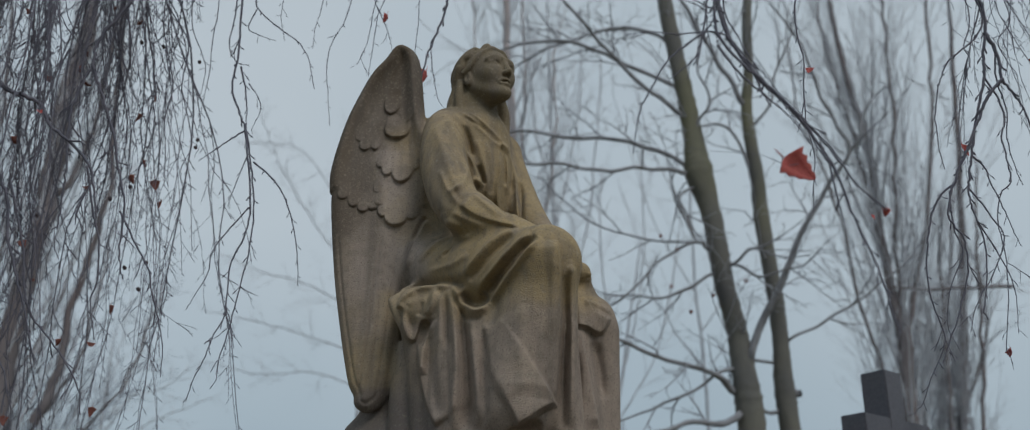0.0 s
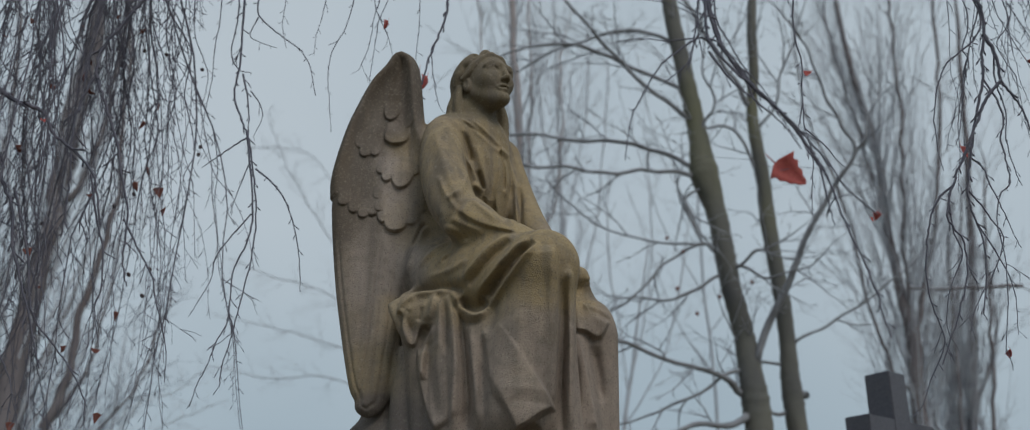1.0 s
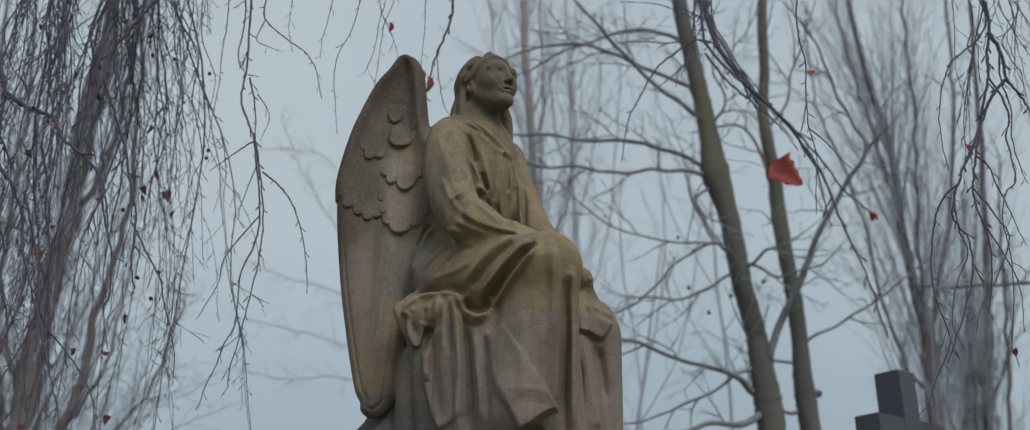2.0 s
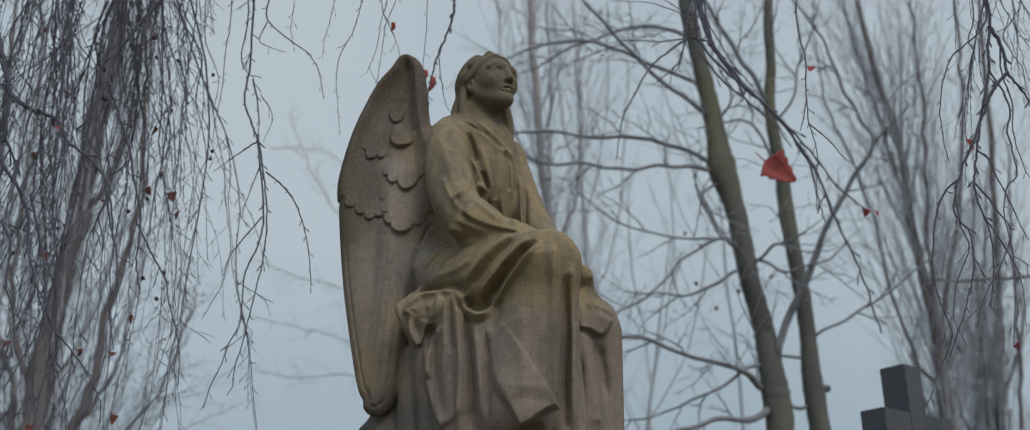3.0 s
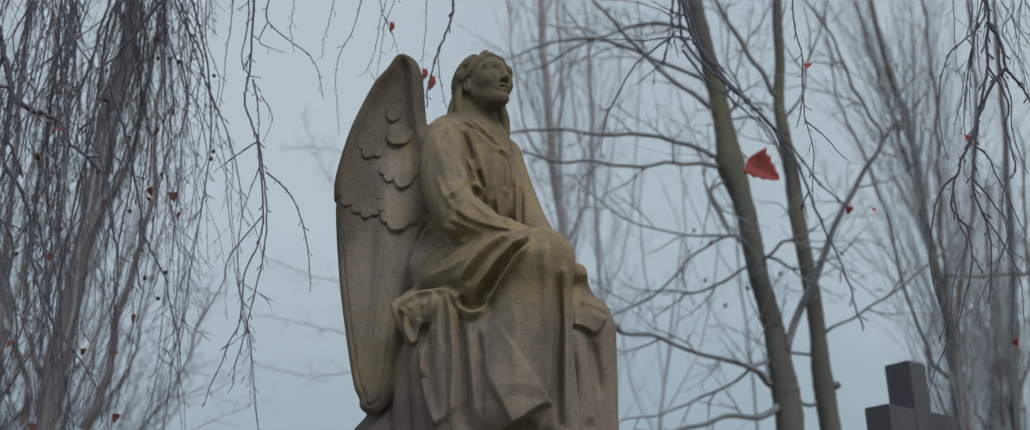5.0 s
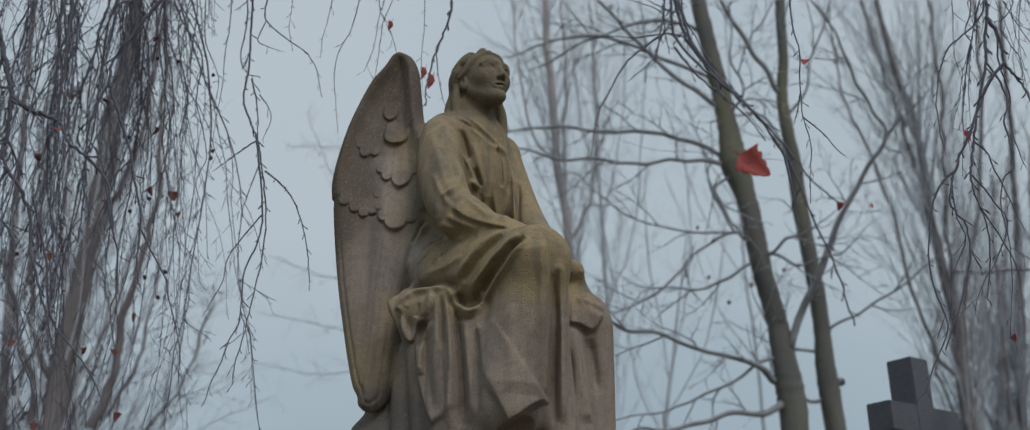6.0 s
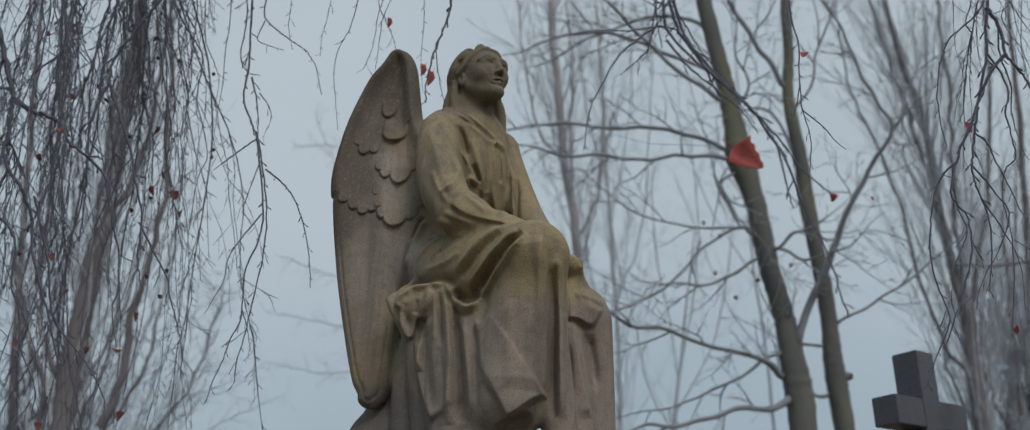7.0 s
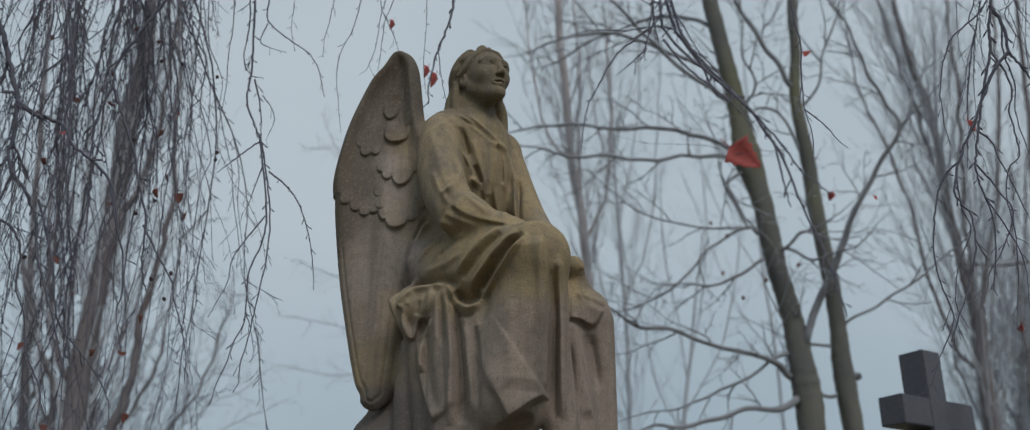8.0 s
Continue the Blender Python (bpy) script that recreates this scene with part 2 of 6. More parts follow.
# ---- the statue ----
class Clay:
    """A block of clay: a distance field on a grid, to which rounded forms are added and from which they are carved."""

    def __init__(self, low, high, step):
        self.low, self.step = np.array(low), step
        self.size = np.ceil((np.array(high) - self.low) / step).astype(int) + 1
        self.field = np.full(self.size, 0.08, np.float32)

    def cut(self, low, high):
        a = np.clip(np.floor((np.array(low) - self.low) / self.step).astype(int), 0, self.size)
        b = np.clip(np.ceil((np.array(high) - self.low) / self.step).astype(int) + 1, 0, self.size)
        where = tuple(slice(i, j) for i, j in zip(a, b))
        axes = [(self.low[n] + self.step * np.arange(a[n], b[n])).astype(np.float32) for n in range(3)]
        return where, np.meshgrid(*axes, indexing="ij", sparse=True)

    def blend(self, where, d, k, carve=False):
        f = self.field[where]
        if not f.size:
            return
        if carve:
            d = -d
            h = np.clip(0.5 - 0.5 * (f - d) / k, 0, 1)
            self.field[where] = f * (1 - h) + d * h + k * h * (1 - h)
        else:
            h = np.clip(0.5 + 0.5 * (f - d) / k, 0, 1)
            self.field[where] = f * (1 - h) + d * h - k * h * (1 - h)

    def limb(self, a, b, ra, rb, k=0.02, carve=False):
        """A rounded cone from a to b."""
        self.run(np.array([(*a, ra), (*b, rb)], float), k, carve)

    def chain(self, rows, k=0.02, carve=False, steps=4):
        """A rounded cord along a smooth line through rows of (place, radius)."""
        line = smooth_line([(*p, r) for p, r in rows], steps)
        line[:, 3] = np.maximum(line[:, 3], 0.001)
        self.run(line, k, carve)

    def run(self, line, k, carve):
        pad = line[:, 3].max() + 0.05
        where, (x, y, z) = self.cut(line[:, :3].min(0) - pad, line[:, :3].max(0) + pad)
        d = np.float32(9.0)
        for p, q in zip(line, line[1:]):
            a, ab = p[:3], q[:3] - p[:3]
            t = np.clip(((x - a[0]) * ab[0] + (y - a[1]) * ab[1] + (z - a[2]) * ab[2]) / max(ab @ ab, 1e-9), 0, 1)
            e = (x - a[0] - t * ab[0]) ** 2 + (y - a[1] - t * ab[1]) ** 2 + (z - a[2] - t * ab[2]) ** 2
            d = np.minimum(d, np.sqrt(e) - (p[3] + (q[3] - p[3]) * t))
        self.blend(where, d, k, carve)

    def egg(self, centre, radii, turn=None, k=0.02, carve=False):
        """An ellipsoid; the rows of turn are its own axes."""
        c, r = np.array(centre, float), np.array(radii, float)
        m = np.eye(3) if turn is None else np.array(turn)
        pad = r.max() + 0.09
        where, (x, y, z) = self.cut(c - pad, c + pad)
        dx, dy, dz = x - c[0], y - c[1], z - c[2]
        q = [(m[i][0] * dx + m[i][1] * dy + m[i][2] * dz) for i in range(3)]
        k0 = np.sqrt(sum((q[i] / r[i]) ** 2 for i in range(3)))
        k1 = np.sqrt(sum((q[i] / r[i] ** 2) ** 2 for i in range(3))) + 1e-6
        self.blend(where, k0 * (k0 - 1) / k1, k, carve)

    def press(self, where, relief):
        """Moves the front (towards -y) by a relief over x and z."""
        f = self.field[where]
        ny = f.shape[1]
        for i in range(f.shape[0]):
            pos = np.clip(np.arange(ny)[:, None] + (relief[i] / self.step)[None, :], 0, ny - 1.001)
            k = pos.astype(np.int32)
            t = (pos - k).astype(np.float32)
            row = f[i]
            f[i] = np.take_along_axis(row, k, 0) * (1 - t) + np.take_along_axis(row, k + 1, 0) * t
        self.field[where] = f

    def mesh(self, name, origin):
        """The surface, one point in each cell that it crosses."""
        f = self.field
        inside = f < 0
        nx, ny, nz = f.shape
        corner = [(i, j, k) for i in (0, 1) for j in (0, 1) for k in (0, 1)]
        total = sum(inside[i:nx - 1 + i, j:ny - 1 + j, k:nz - 1 + k].astype(np.int8) for i, j, k in corner)
        cells = np.argwhere((total > 0) & (total < 8))
        index = np.full((nx - 1, ny - 1, nz - 1), -1, np.int32)
        index[tuple(cells.T)] = np.arange(len(cells))
        vals = np.stack([f[cells[:, 0] + i, cells[:, 1] + j, cells[:, 2] + k] for i, j, k in corner], 1)
        place, count = np.zeros((len(cells), 3)), np.zeros(len(cells))
        for a in range(8):
            for b in range(a + 1, 8):
                ca, cb = np.array(corner[a]), np.array(corner[b])
                if np.abs(ca - cb).sum() == 1:
                    va, vb = vals[:, a], vals[:, b]
                    hit = (va < 0) != (vb < 0)
                    t = np.where(hit, va / np.where(hit, va - vb, 1), 0)[:, None]
                    place += np.where(hit[:, None], ca + t * (cb - ca), 0)
                    count += hit
        place = self.low + self.step * (cells + place / count[:, None])
        quads = []
        for axis in range(3):
            u, v = (axis + 1) % 3, (axis + 2) % 3
            lo = [slice(1, -1)] * 3
            lo[axis] = slice(0, -1)
            hi = list(lo)
            hi[axis] = slice(1, None)
            a, b = inside[tuple(lo)], inside[tuple(hi)]
            for flip, sel in ((False, a & ~b), (True, ~a & b)):
                e = np.argwhere(sel)
                if not len(e):
                    continue
                e = e + np.array([0 if n == axis else 1 for n in range(3)])
                du, dv = np.eye(3, dtype=int)[u], np.eye(3, dtype=int)[v]
                ring = [e - du - dv, e - dv, e, e - du]
                q = np.stack([index[tuple(r.T)] for r in ring], 1)
                quads.append(q[:, ::-1] if flip else q)
        faces = np.concatenate(quads)
        faces = faces[(faces >= 0).all(1)]
        for _ in range(1):
            acc, cnt = np.zeros_like(place), np.zeros(len(place))
            for i in range(4):
                for j in ((i + 1) % 4, (i + 3) % 4):
                    np.add.at(acc, faces[:, i], place[faces[:, j]])
                    np.add.at(cnt, faces[:, i], 1)
            place = 0.8 * place + 0.2 * acc / np.maximum(cnt, 1)[:, None]
        me = bpy.data.meshes.new(name)
        me.vertices.add(len(place))
        me.vertices.foreach_set("co", (place - np.array(origin)).ravel())
        me.loops.add(faces.size)
        me.loops.foreach_set("vertex_index", faces.ravel())
        me.polygons.add(len(faces))
        me.polygons.foreach_set("loop_start", np.arange(0, faces.size, 4))
        me.update(calc_edges=True)
        me.validate()
        return me


STATUE_BASE = (-0.15, 4.15, 2.02)


def angel_statue():
    c = Clay((-0.94, 3.52, 1.98), (0.42, 4.72, 4.12), 0.0044)
    wing(c)
    body(c)
    head(c)
    me = c.mesh("angel_statue", STATUE_BASE)
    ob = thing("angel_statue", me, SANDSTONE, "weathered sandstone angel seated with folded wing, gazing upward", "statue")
    ob.location = STATUE_BASE
    return ob


def wing(c):
    """A tall folded wing: a thick rounded blade with a smooth leading edge, rows of short feathers, and long quills below."""
    edge = smooth_line([(-0.600, 4.012), (-0.556, 3.985), (-0.527, 3.925), (-0.514, 3.824), (-0.503, 3.711), (-0.490, 3.616), (-0.462, 3.491), (-0.453, 3.338), (-0.480, 3.174), (-0.518, 3.072), (-0.553, 2.957), (-0.571, 2.844), (-0.573, 2.734), (-0.566, 2.599), (-0.579, 2.514), (-0.605, 2.458), (-0.642, 2.409), (-0.679, 2.388), (-0.712, 2.396), (-0.734, 2.419), (-0.738, 2.451), (-0.758, 2.492), (-0.777, 2.571), (-0.805, 2.719), (-0.835, 2.899), (-0.859, 3.098), (-0.872, 3.251), (-0.872, 3.296), (-0.881, 3.305), (-0.883, 3.389), (-0.863, 3.500), (-0.828, 3.631), (-0.785, 3.746), (-0.733, 3.861), (-0.679, 3.934), (-0.642, 3.994), (-0.600, 4.012)], 4)
    low, high = edge.min(0), edge.max(0)
    where, (x, y, z) = c.cut((low[0] - 0.08, 4.0, low[1] - 0.08), (high[0] + 0.08, 4.55, high[1] + 0.08))
    X, Z = x[:, 0, 0], z[0, 0, :]
    gx, gz = np.meshgrid(X, Z, indexing="ij")
    # signed distance to the outline in its plane
    dist, odd = np.full(gx.shape, 9.0), np.zeros(gx.shape, bool)
    for (ax, az), (bx, bz) in zip(edge, edge[1:]):
        t = np.clip(((gx - ax) * (bx - ax) + (gz - az) * (bz - az)) / ((bx - ax) ** 2 + (bz - az) ** 2 + 1e-12), 0, 1)
        dist = np.minimum(dist, np.hypot(gx - ax - t * (bx - ax), gz - az - t * (bz - az)))
        odd ^= ((az > gz) != (bz > gz)) & (gx < (bx - ax) * (gz - az) / np.where(bz == az, 1e-9, bz - az) + ax)
    flat = np.where(odd, -dist, dist)
    inner = np.clip(-flat, 0, 0.2)
    # front relief: a bulging crest and leading edge, hollow behind it
    tall = high[1] - low[1]
    v = (gz - low[1]) / tall
    rim = np.clip((v - 0.48) / 0.3, 0, 1) ** 1.3
    front = 0.052 * (1 - np.exp(-inner / 0.03)) - 0.006 + rim * (0.036 * np.exp(-((inner - 0.030) / 0.030) ** 2) - 0.022 * np.clip((inner - 0.03) / 0.06, 0, 1))
    # long quills: shallow joints, and a furrow that follows the outer edge
    quill = np.clip((0.46 - v) / 0.05, 0, 1)
    across = gx - 0.11 * (gz - low[1]) + 0.004 * np.sin(9 * gz)
    for at, deep in ((-0.725, 0.005), (-0.690, 0.0035), (-0.655, 0.004), (-0.622, 0.003), (-0.590, 0.004)):
        front = front - quill * deep * np.exp(-((across - at) / 0.0055) ** 2)
    outer = np.clip((-0.62 - gx) / 0.04, 0, 1)
    front = front - quill * outer * 0.006 * np.exp(-((inner - 0.030) / 0.006) ** 2)
    feathers = [(-0.641, 3.659, 0.036, 0.096, 1.0), (-0.572, 3.621, 0.041, 0.113, 0.6), (-0.614, 3.542, 0.061, 0.124, 1.3), (-0.764, 3.525, 0.023, 0.073, 0.5), (-0.740, 3.482, 0.033, 0.101, 0.8), (-0.699, 3.486, 0.023, 0.090, 0.8), (-0.671, 3.403, 0.023, 0.084, 0.8), (-0.644, 3.367, 0.031, 0.101, 0.9), (-0.586, 3.337, 0.051, 0.152, 1.2), (-0.532, 3.398, 0.036, 0.169, 0.6), (-0.680, 3.288, 0.020, 0.079, 0.6), (-0.670, 3.229, 0.026, 0.096, 0.9), (-0.652, 3.179, 0.031, 0.113, 1.0), (-0.601, 3.141, 0.061, 0.158, 1.4), (-0.537, 3.174, 0.036, 0.169, 1.0), (-0.495, 3.230, 0.031, 0.169, 0.8), (-0.818, 3.257, 0.031, 0.068, 0.6), (-0.773, 3.222, 0.028, 0.079, 0.7), (-0.734, 3.199, 0.031, 0.090, 0.8), (-0.696, 3.211, 0.026, 0.096, 0.7)]
    lift = np.zeros(gx.shape)
    for px, pz, wide, length, proud in feathers:
        up = gz - pz
        lean_in = 0.10 * up
        side = np.abs(gx - px - lean_in) / wide
        round_tip = np.sqrt(np.clip(1 - (1 - np.clip(up / (1.1 * wide), 0, 1)) ** 2, 0, 1))
        inside = (round_tip * (1.0 + 0.1 * np.sin(40 * up + 90 * px)) - side) * wide
        m = np.where(up > 0, np.clip(inside / 0.008, 0, 1), 0)
        m = m * m * (3 - 2 * m)
        fade = np.clip(1 - up / length, 0, 1)
        h = 0.017 * proud * fade ** 0.8 * (1.0 - 0.35 * np.clip(side, 0, 1) ** 2) + 0.0016 * np.sin(60 * (gx - px) / wide * 0.12) * fade
        lift = np.maximum(lift, m * h)
        below = np.hypot(gx - px, np.minimum(up - wide, 0)) - wide
        lift = np.where((up < wide) & (below > 0) & (lift <= 1e-4), np.minimum(lift, -0.006 * np.exp(-(below / 0.007) ** 2)), lift)
    front = front + lift
    back = -0.05 + 0.03 * np.exp(-inner / 0.02)
    lean = 4.22 + 0.10 * (gx + 0.6)
    yy = y - lean[:, None, :]
    d = np.maximum(np.maximum(-yy - front[:, None, :], yy + back[:, None, :]), flat[:, None, :] + 0.0 * y)
    c.blend(where, (d * 0.8).astype(np.float32), 0.012)


def body(c):
    # torso
    c.chain([((-0.324, 4.320, 3.040), 0.17), ((-0.307, 4.300, 3.225), 0.155), ((-0.289, 4.280, 3.400), 0.165), ((-0.289, 4.270, 3.567), 0.15)], 0.05)
    c.limb((-0.390, 4.200, 3.579), (-0.185, 4.420, 3.585), 0.10, 0.085, 0.06)
    # back, where the wing grows from it
    c.chain([((-0.476, 4.300, 3.509), 0.09), ((-0.483, 4.300, 3.292), 0.10), ((-0.507, 4.300, 3.082), 0.11)], 0.04)
    # neck
    c.chain([((-0.259, 4.260, 3.584), 0.075), ((-0.263, 4.230, 3.674), 0.064), ((-0.265, 4.220, 3.766), 0.062)], 0.03)
    # near shoulder and sleeve
    c.chain([((-0.403, 4.120, 3.540), 0.085), ((-0.398, 4.060, 3.382), 0.095), ((-0.354, 3.980, 3.200), 0.095), ((-0.293, 3.920, 3.090), 0.085)], 0.04)
    c.chain([((-0.294, 3.920, 3.098), 0.088), ((-0.167, 3.880, 3.024), 0.07), ((-0.029, 3.900, 2.965), 0.055), ((0.086, 3.980, 2.901), 0.04)], 0.03)
    # far sleeve
    c.chain([((-0.173, 4.420, 3.559), 0.085), ((-0.112, 4.360, 3.366), 0.08), ((-0.044, 4.250, 3.182), 0.07), ((0.053, 4.100, 2.994), 0.05)], 0.03)
    # hand past the knee
    c.egg((0.133, 4.030, 2.887), (0.052, 0.045, 0.042), k=0.008)
    for q in range(4):
        a = np.array((0.133, 4.010, 2.902)) + np.array((0, 0.012, -0.016)) * q
        c.limb(a, a + np.array((0.045, 0.0, -0.03)), 0.013, 0.010, 0.008)
    # hips and near thigh
    c.chain([((-0.488, 4.280, 2.993), 0.13), ((-0.345, 4.120, 2.915), 0.145), ((-0.145, 3.920, 2.861), 0.15), ((0.001, 3.800, 2.857), 0.125)], 0.05)
    c.egg((0.020, 3.800, 2.867), (0.105, 0.105, 0.105), k=0.04)
    # near shin under the cloth
    c.chain([((0.014, 3.820, 2.843), 0.115), ((-0.030, 3.840, 2.672), 0.13), ((-0.070, 3.860, 2.480), 0.135), ((-0.095, 3.860, 2.324), 0.14)], 0.05)
    c.chain([((0.076, 3.850, 2.799), 0.05), ((0.071, 3.860, 2.575), 0.055), ((0.076, 3.880, 2.385), 0.06), ((0.084, 3.900, 2.176), 0.062)], 0.03)
    # far thigh and shin
    c.chain([((-0.264, 4.400, 2.992), 0.14), ((-0.033, 4.220, 2.855), 0.13), ((0.175, 4.060, 2.701), 0.10)], 0.05)
    c.chain([((0.204, 4.070, 2.650), 0.085), ((0.204, 4.090, 2.505), 0.083), ((0.194, 4.110, 2.210), 0.088)], 0.03)
    # cloth between the shins
    c.chain([((0.076, 4.000, 2.743), 0.06), ((0.120, 4.000, 2.510), 0.07), ((0.135, 4.020, 2.195), 0.09)], 0.04)
    # hanging cloth below the seat, near side
    c.chain([((-0.501, 4.120, 2.795), 0.075), ((-0.442, 4.100, 2.601), 0.09), ((-0.407, 4.100, 2.393), 0.10), ((-0.384, 4.100, 2.218), 0.11)], 0.03)
    c.chain([((-0.329, 4.000, 2.754), 0.09), ((-0.314, 4.000, 2.520), 0.11), ((-0.293, 4.000, 2.200), 0.12)], 0.04)
    c.chain([((-0.197, 3.940, 2.732), 0.10), ((-0.192, 3.940, 2.503), 0.12), ((-0.186, 3.960, 2.191), 0.12)], 0.05)
    # ragged corner of the cloth over the seat
    c.chain([((-0.585, 4.040, 2.784), 0.010), ((-0.545, 4.030, 2.790), 0.018), ((-0.487, 4.020, 2.802), 0.022), ((-0.412, 4.000, 2.804), 0.022)], 0.010)
    c.chain([((-0.575, 4.030, 2.770), 0.016), ((-0.548, 4.030, 2.726), 0.024), ((-0.517, 4.040, 2.660), 0.022), ((-0.500, 4.040, 2.617), 0.012)], 0.010)
    c.chain([((-0.549, 4.060, 2.773), 0.03), ((-0.497, 4.060, 2.750), 0.055), ((-0.452, 4.060, 2.709), 0.06), ((-0.466, 4.080, 2.635), 0.04)], 0.010)
    c.chain([((-0.530, 4.055, 2.765), 0.045), ((-0.440, 4.030, 2.752), 0.060), ((-0.360, 3.990, 2.750), 0.060)], 0.03)
    # seat
    c.chain([((-0.603, 4.400, 2.247), 0.16), ((-0.579, 4.400, 2.626), 0.13), ((-0.538, 4.360, 2.870), 0.13)], 0.04)
    c.chain([((-0.668, 4.400, 2.275), 0.15), ((-0.514, 4.300, 2.255), 0.15)], 0.03)
    c.chain([((-0.512, 4.220, 2.634), 0.06), ((-0.515, 4.200, 2.469), 0.08), ((-0.499, 4.200, 2.237), 0.10)], 0.02)
    folds(c)


def folds(c):
    """Ridges and grooves of the drapery, laid along the skin of the body."""
    ridges = [
        # neckline and its knot
        ([(-0.344, 3.631), (-0.291, 3.595), (-0.236, 3.541), (-0.188, 3.506), (-0.154, 3.487)], 0.010, 0.010), ([(-0.304, 3.633), (-0.247, 3.588), (-0.199, 3.545), (-0.157, 3.509)], 0.008, 0.008), ([(-0.167, 3.499), (-0.147, 3.495), (-0.132, 3.490)], 0.018, 0.020),
        # gathers on the chest
        ([(-0.164, 3.451), (-0.170, 3.365), (-0.182, 3.279), (-0.168, 3.085)], 0.010, 0.013), ([(-0.144, 3.463), (-0.142, 3.378), (-0.147, 3.302)], 0.008, 0.011), ([(-0.132, 3.497), (-0.113, 3.412), (-0.103, 3.304), (-0.094, 3.052)], 0.010, 0.014), ([(-0.266, 3.504), (-0.249, 3.433), (-0.230, 3.361), (-0.216, 3.285)], 0.015, 0.010), ([(-0.220, 3.480), (-0.206, 3.394), (-0.200, 3.314)], 0.010, 0.007),
        # near sleeve
        ([(-0.429, 3.516), (-0.383, 3.357), (-0.337, 3.214), (-0.305, 3.118)], 0.026, 0.012), ([(-0.337, 3.529), (-0.305, 3.450), (-0.273, 3.372)], 0.010, 0.010), ([(-0.354, 3.141), (-0.304, 3.183), (-0.279, 3.304), (-0.234, 3.293)], 0.015, 0.016), ([(-0.341, 3.063), (-0.285, 3.031), (-0.212, 2.995)], 0.013, 0.009), ([(-0.261, 3.142), (-0.208, 3.084), (-0.157, 3.030)], 0.013, 0.008), ([(-0.400, 3.276), (-0.361, 3.169), (-0.314, 3.090)], 0.013, 0.009),
        # lap
        ([(-0.545, 2.928), (-0.523, 3.004), (-0.498, 3.125), (-0.473, 3.176)], 0.020, 0.016), ([(-0.480, 2.943), (-0.419, 2.998), (-0.361, 3.031), (-0.283, 2.992)], 0.015, 0.016), ([(-0.400, 2.928), (-0.355, 2.958), (-0.312, 2.981), (-0.256, 2.977)], 0.010, 0.009), ([(-0.301, 2.815), (-0.250, 2.861), (-0.199, 2.909), (-0.139, 2.951), (-0.083, 2.956)], 0.015, 0.016), ([(-0.242, 2.761), (-0.188, 2.797), (-0.142, 2.842), (-0.091, 2.890), (-0.042, 2.926)], 0.013, 0.019), ([(-0.202, 2.694), (-0.155, 2.741), (-0.102, 2.794), (-0.056, 2.845), (-0.003, 2.901)], 0.015, 0.022), ([(-0.450, 2.886), (-0.345, 2.877), (-0.273, 2.898)], 0.015, 0.008),
        # swag under the thigh
        ([(-0.341, 2.800), (-0.314, 2.750), (-0.286, 2.708), (-0.253, 2.677), (-0.222, 2.677), (-0.192, 2.704)], 0.015, 0.022),
        # bunched end of the cloth by the wing
        ([(-0.555, 2.751), (-0.509, 2.788), (-0.462, 2.811), (-0.402, 2.806), (-0.340, 2.792)], 0.015, 0.016), ([(-0.482, 2.795), (-0.491, 2.764), (-0.507, 2.740)], 0.013, 0.006), ([(-0.407, 2.797), (-0.414, 2.729), (-0.434, 2.696)], 0.015, 0.014), ([(-0.514, 2.714), (-0.512, 2.661), (-0.493, 2.629)], 0.010, 0.004),
        # falling folds
        ([(-0.402, 2.673), (-0.436, 2.613), (-0.448, 2.525), (-0.443, 2.473)], 0.015, 0.018), ([(-0.340, 2.785), (-0.324, 2.645), (-0.312, 2.490), (-0.318, 2.368), (-0.317, 2.249)], 0.023, 0.023), ([(-0.382, 2.772), (-0.383, 2.681), (-0.382, 2.577)], 0.013, 0.010), ([(-0.268, 2.658), (-0.253, 2.528), (-0.237, 2.380), (-0.230, 2.255)], 0.015, 0.012), ([(-0.072, 2.661), (-0.080, 2.542), (-0.086, 2.424)], 0.020, 0.006), ([(0.039, 2.856), (0.040, 2.732), (0.035, 2.546), (0.026, 2.341)], 0.018, 0.010), ([(0.104, 2.826), (0.105, 2.728), (0.101, 2.515), (0.092, 2.247)], 0.015, 0.018),
        # far knee
        ([(0.152, 2.755), (0.207, 2.733), (0.261, 2.712)], 0.015, 0.008),
    ]
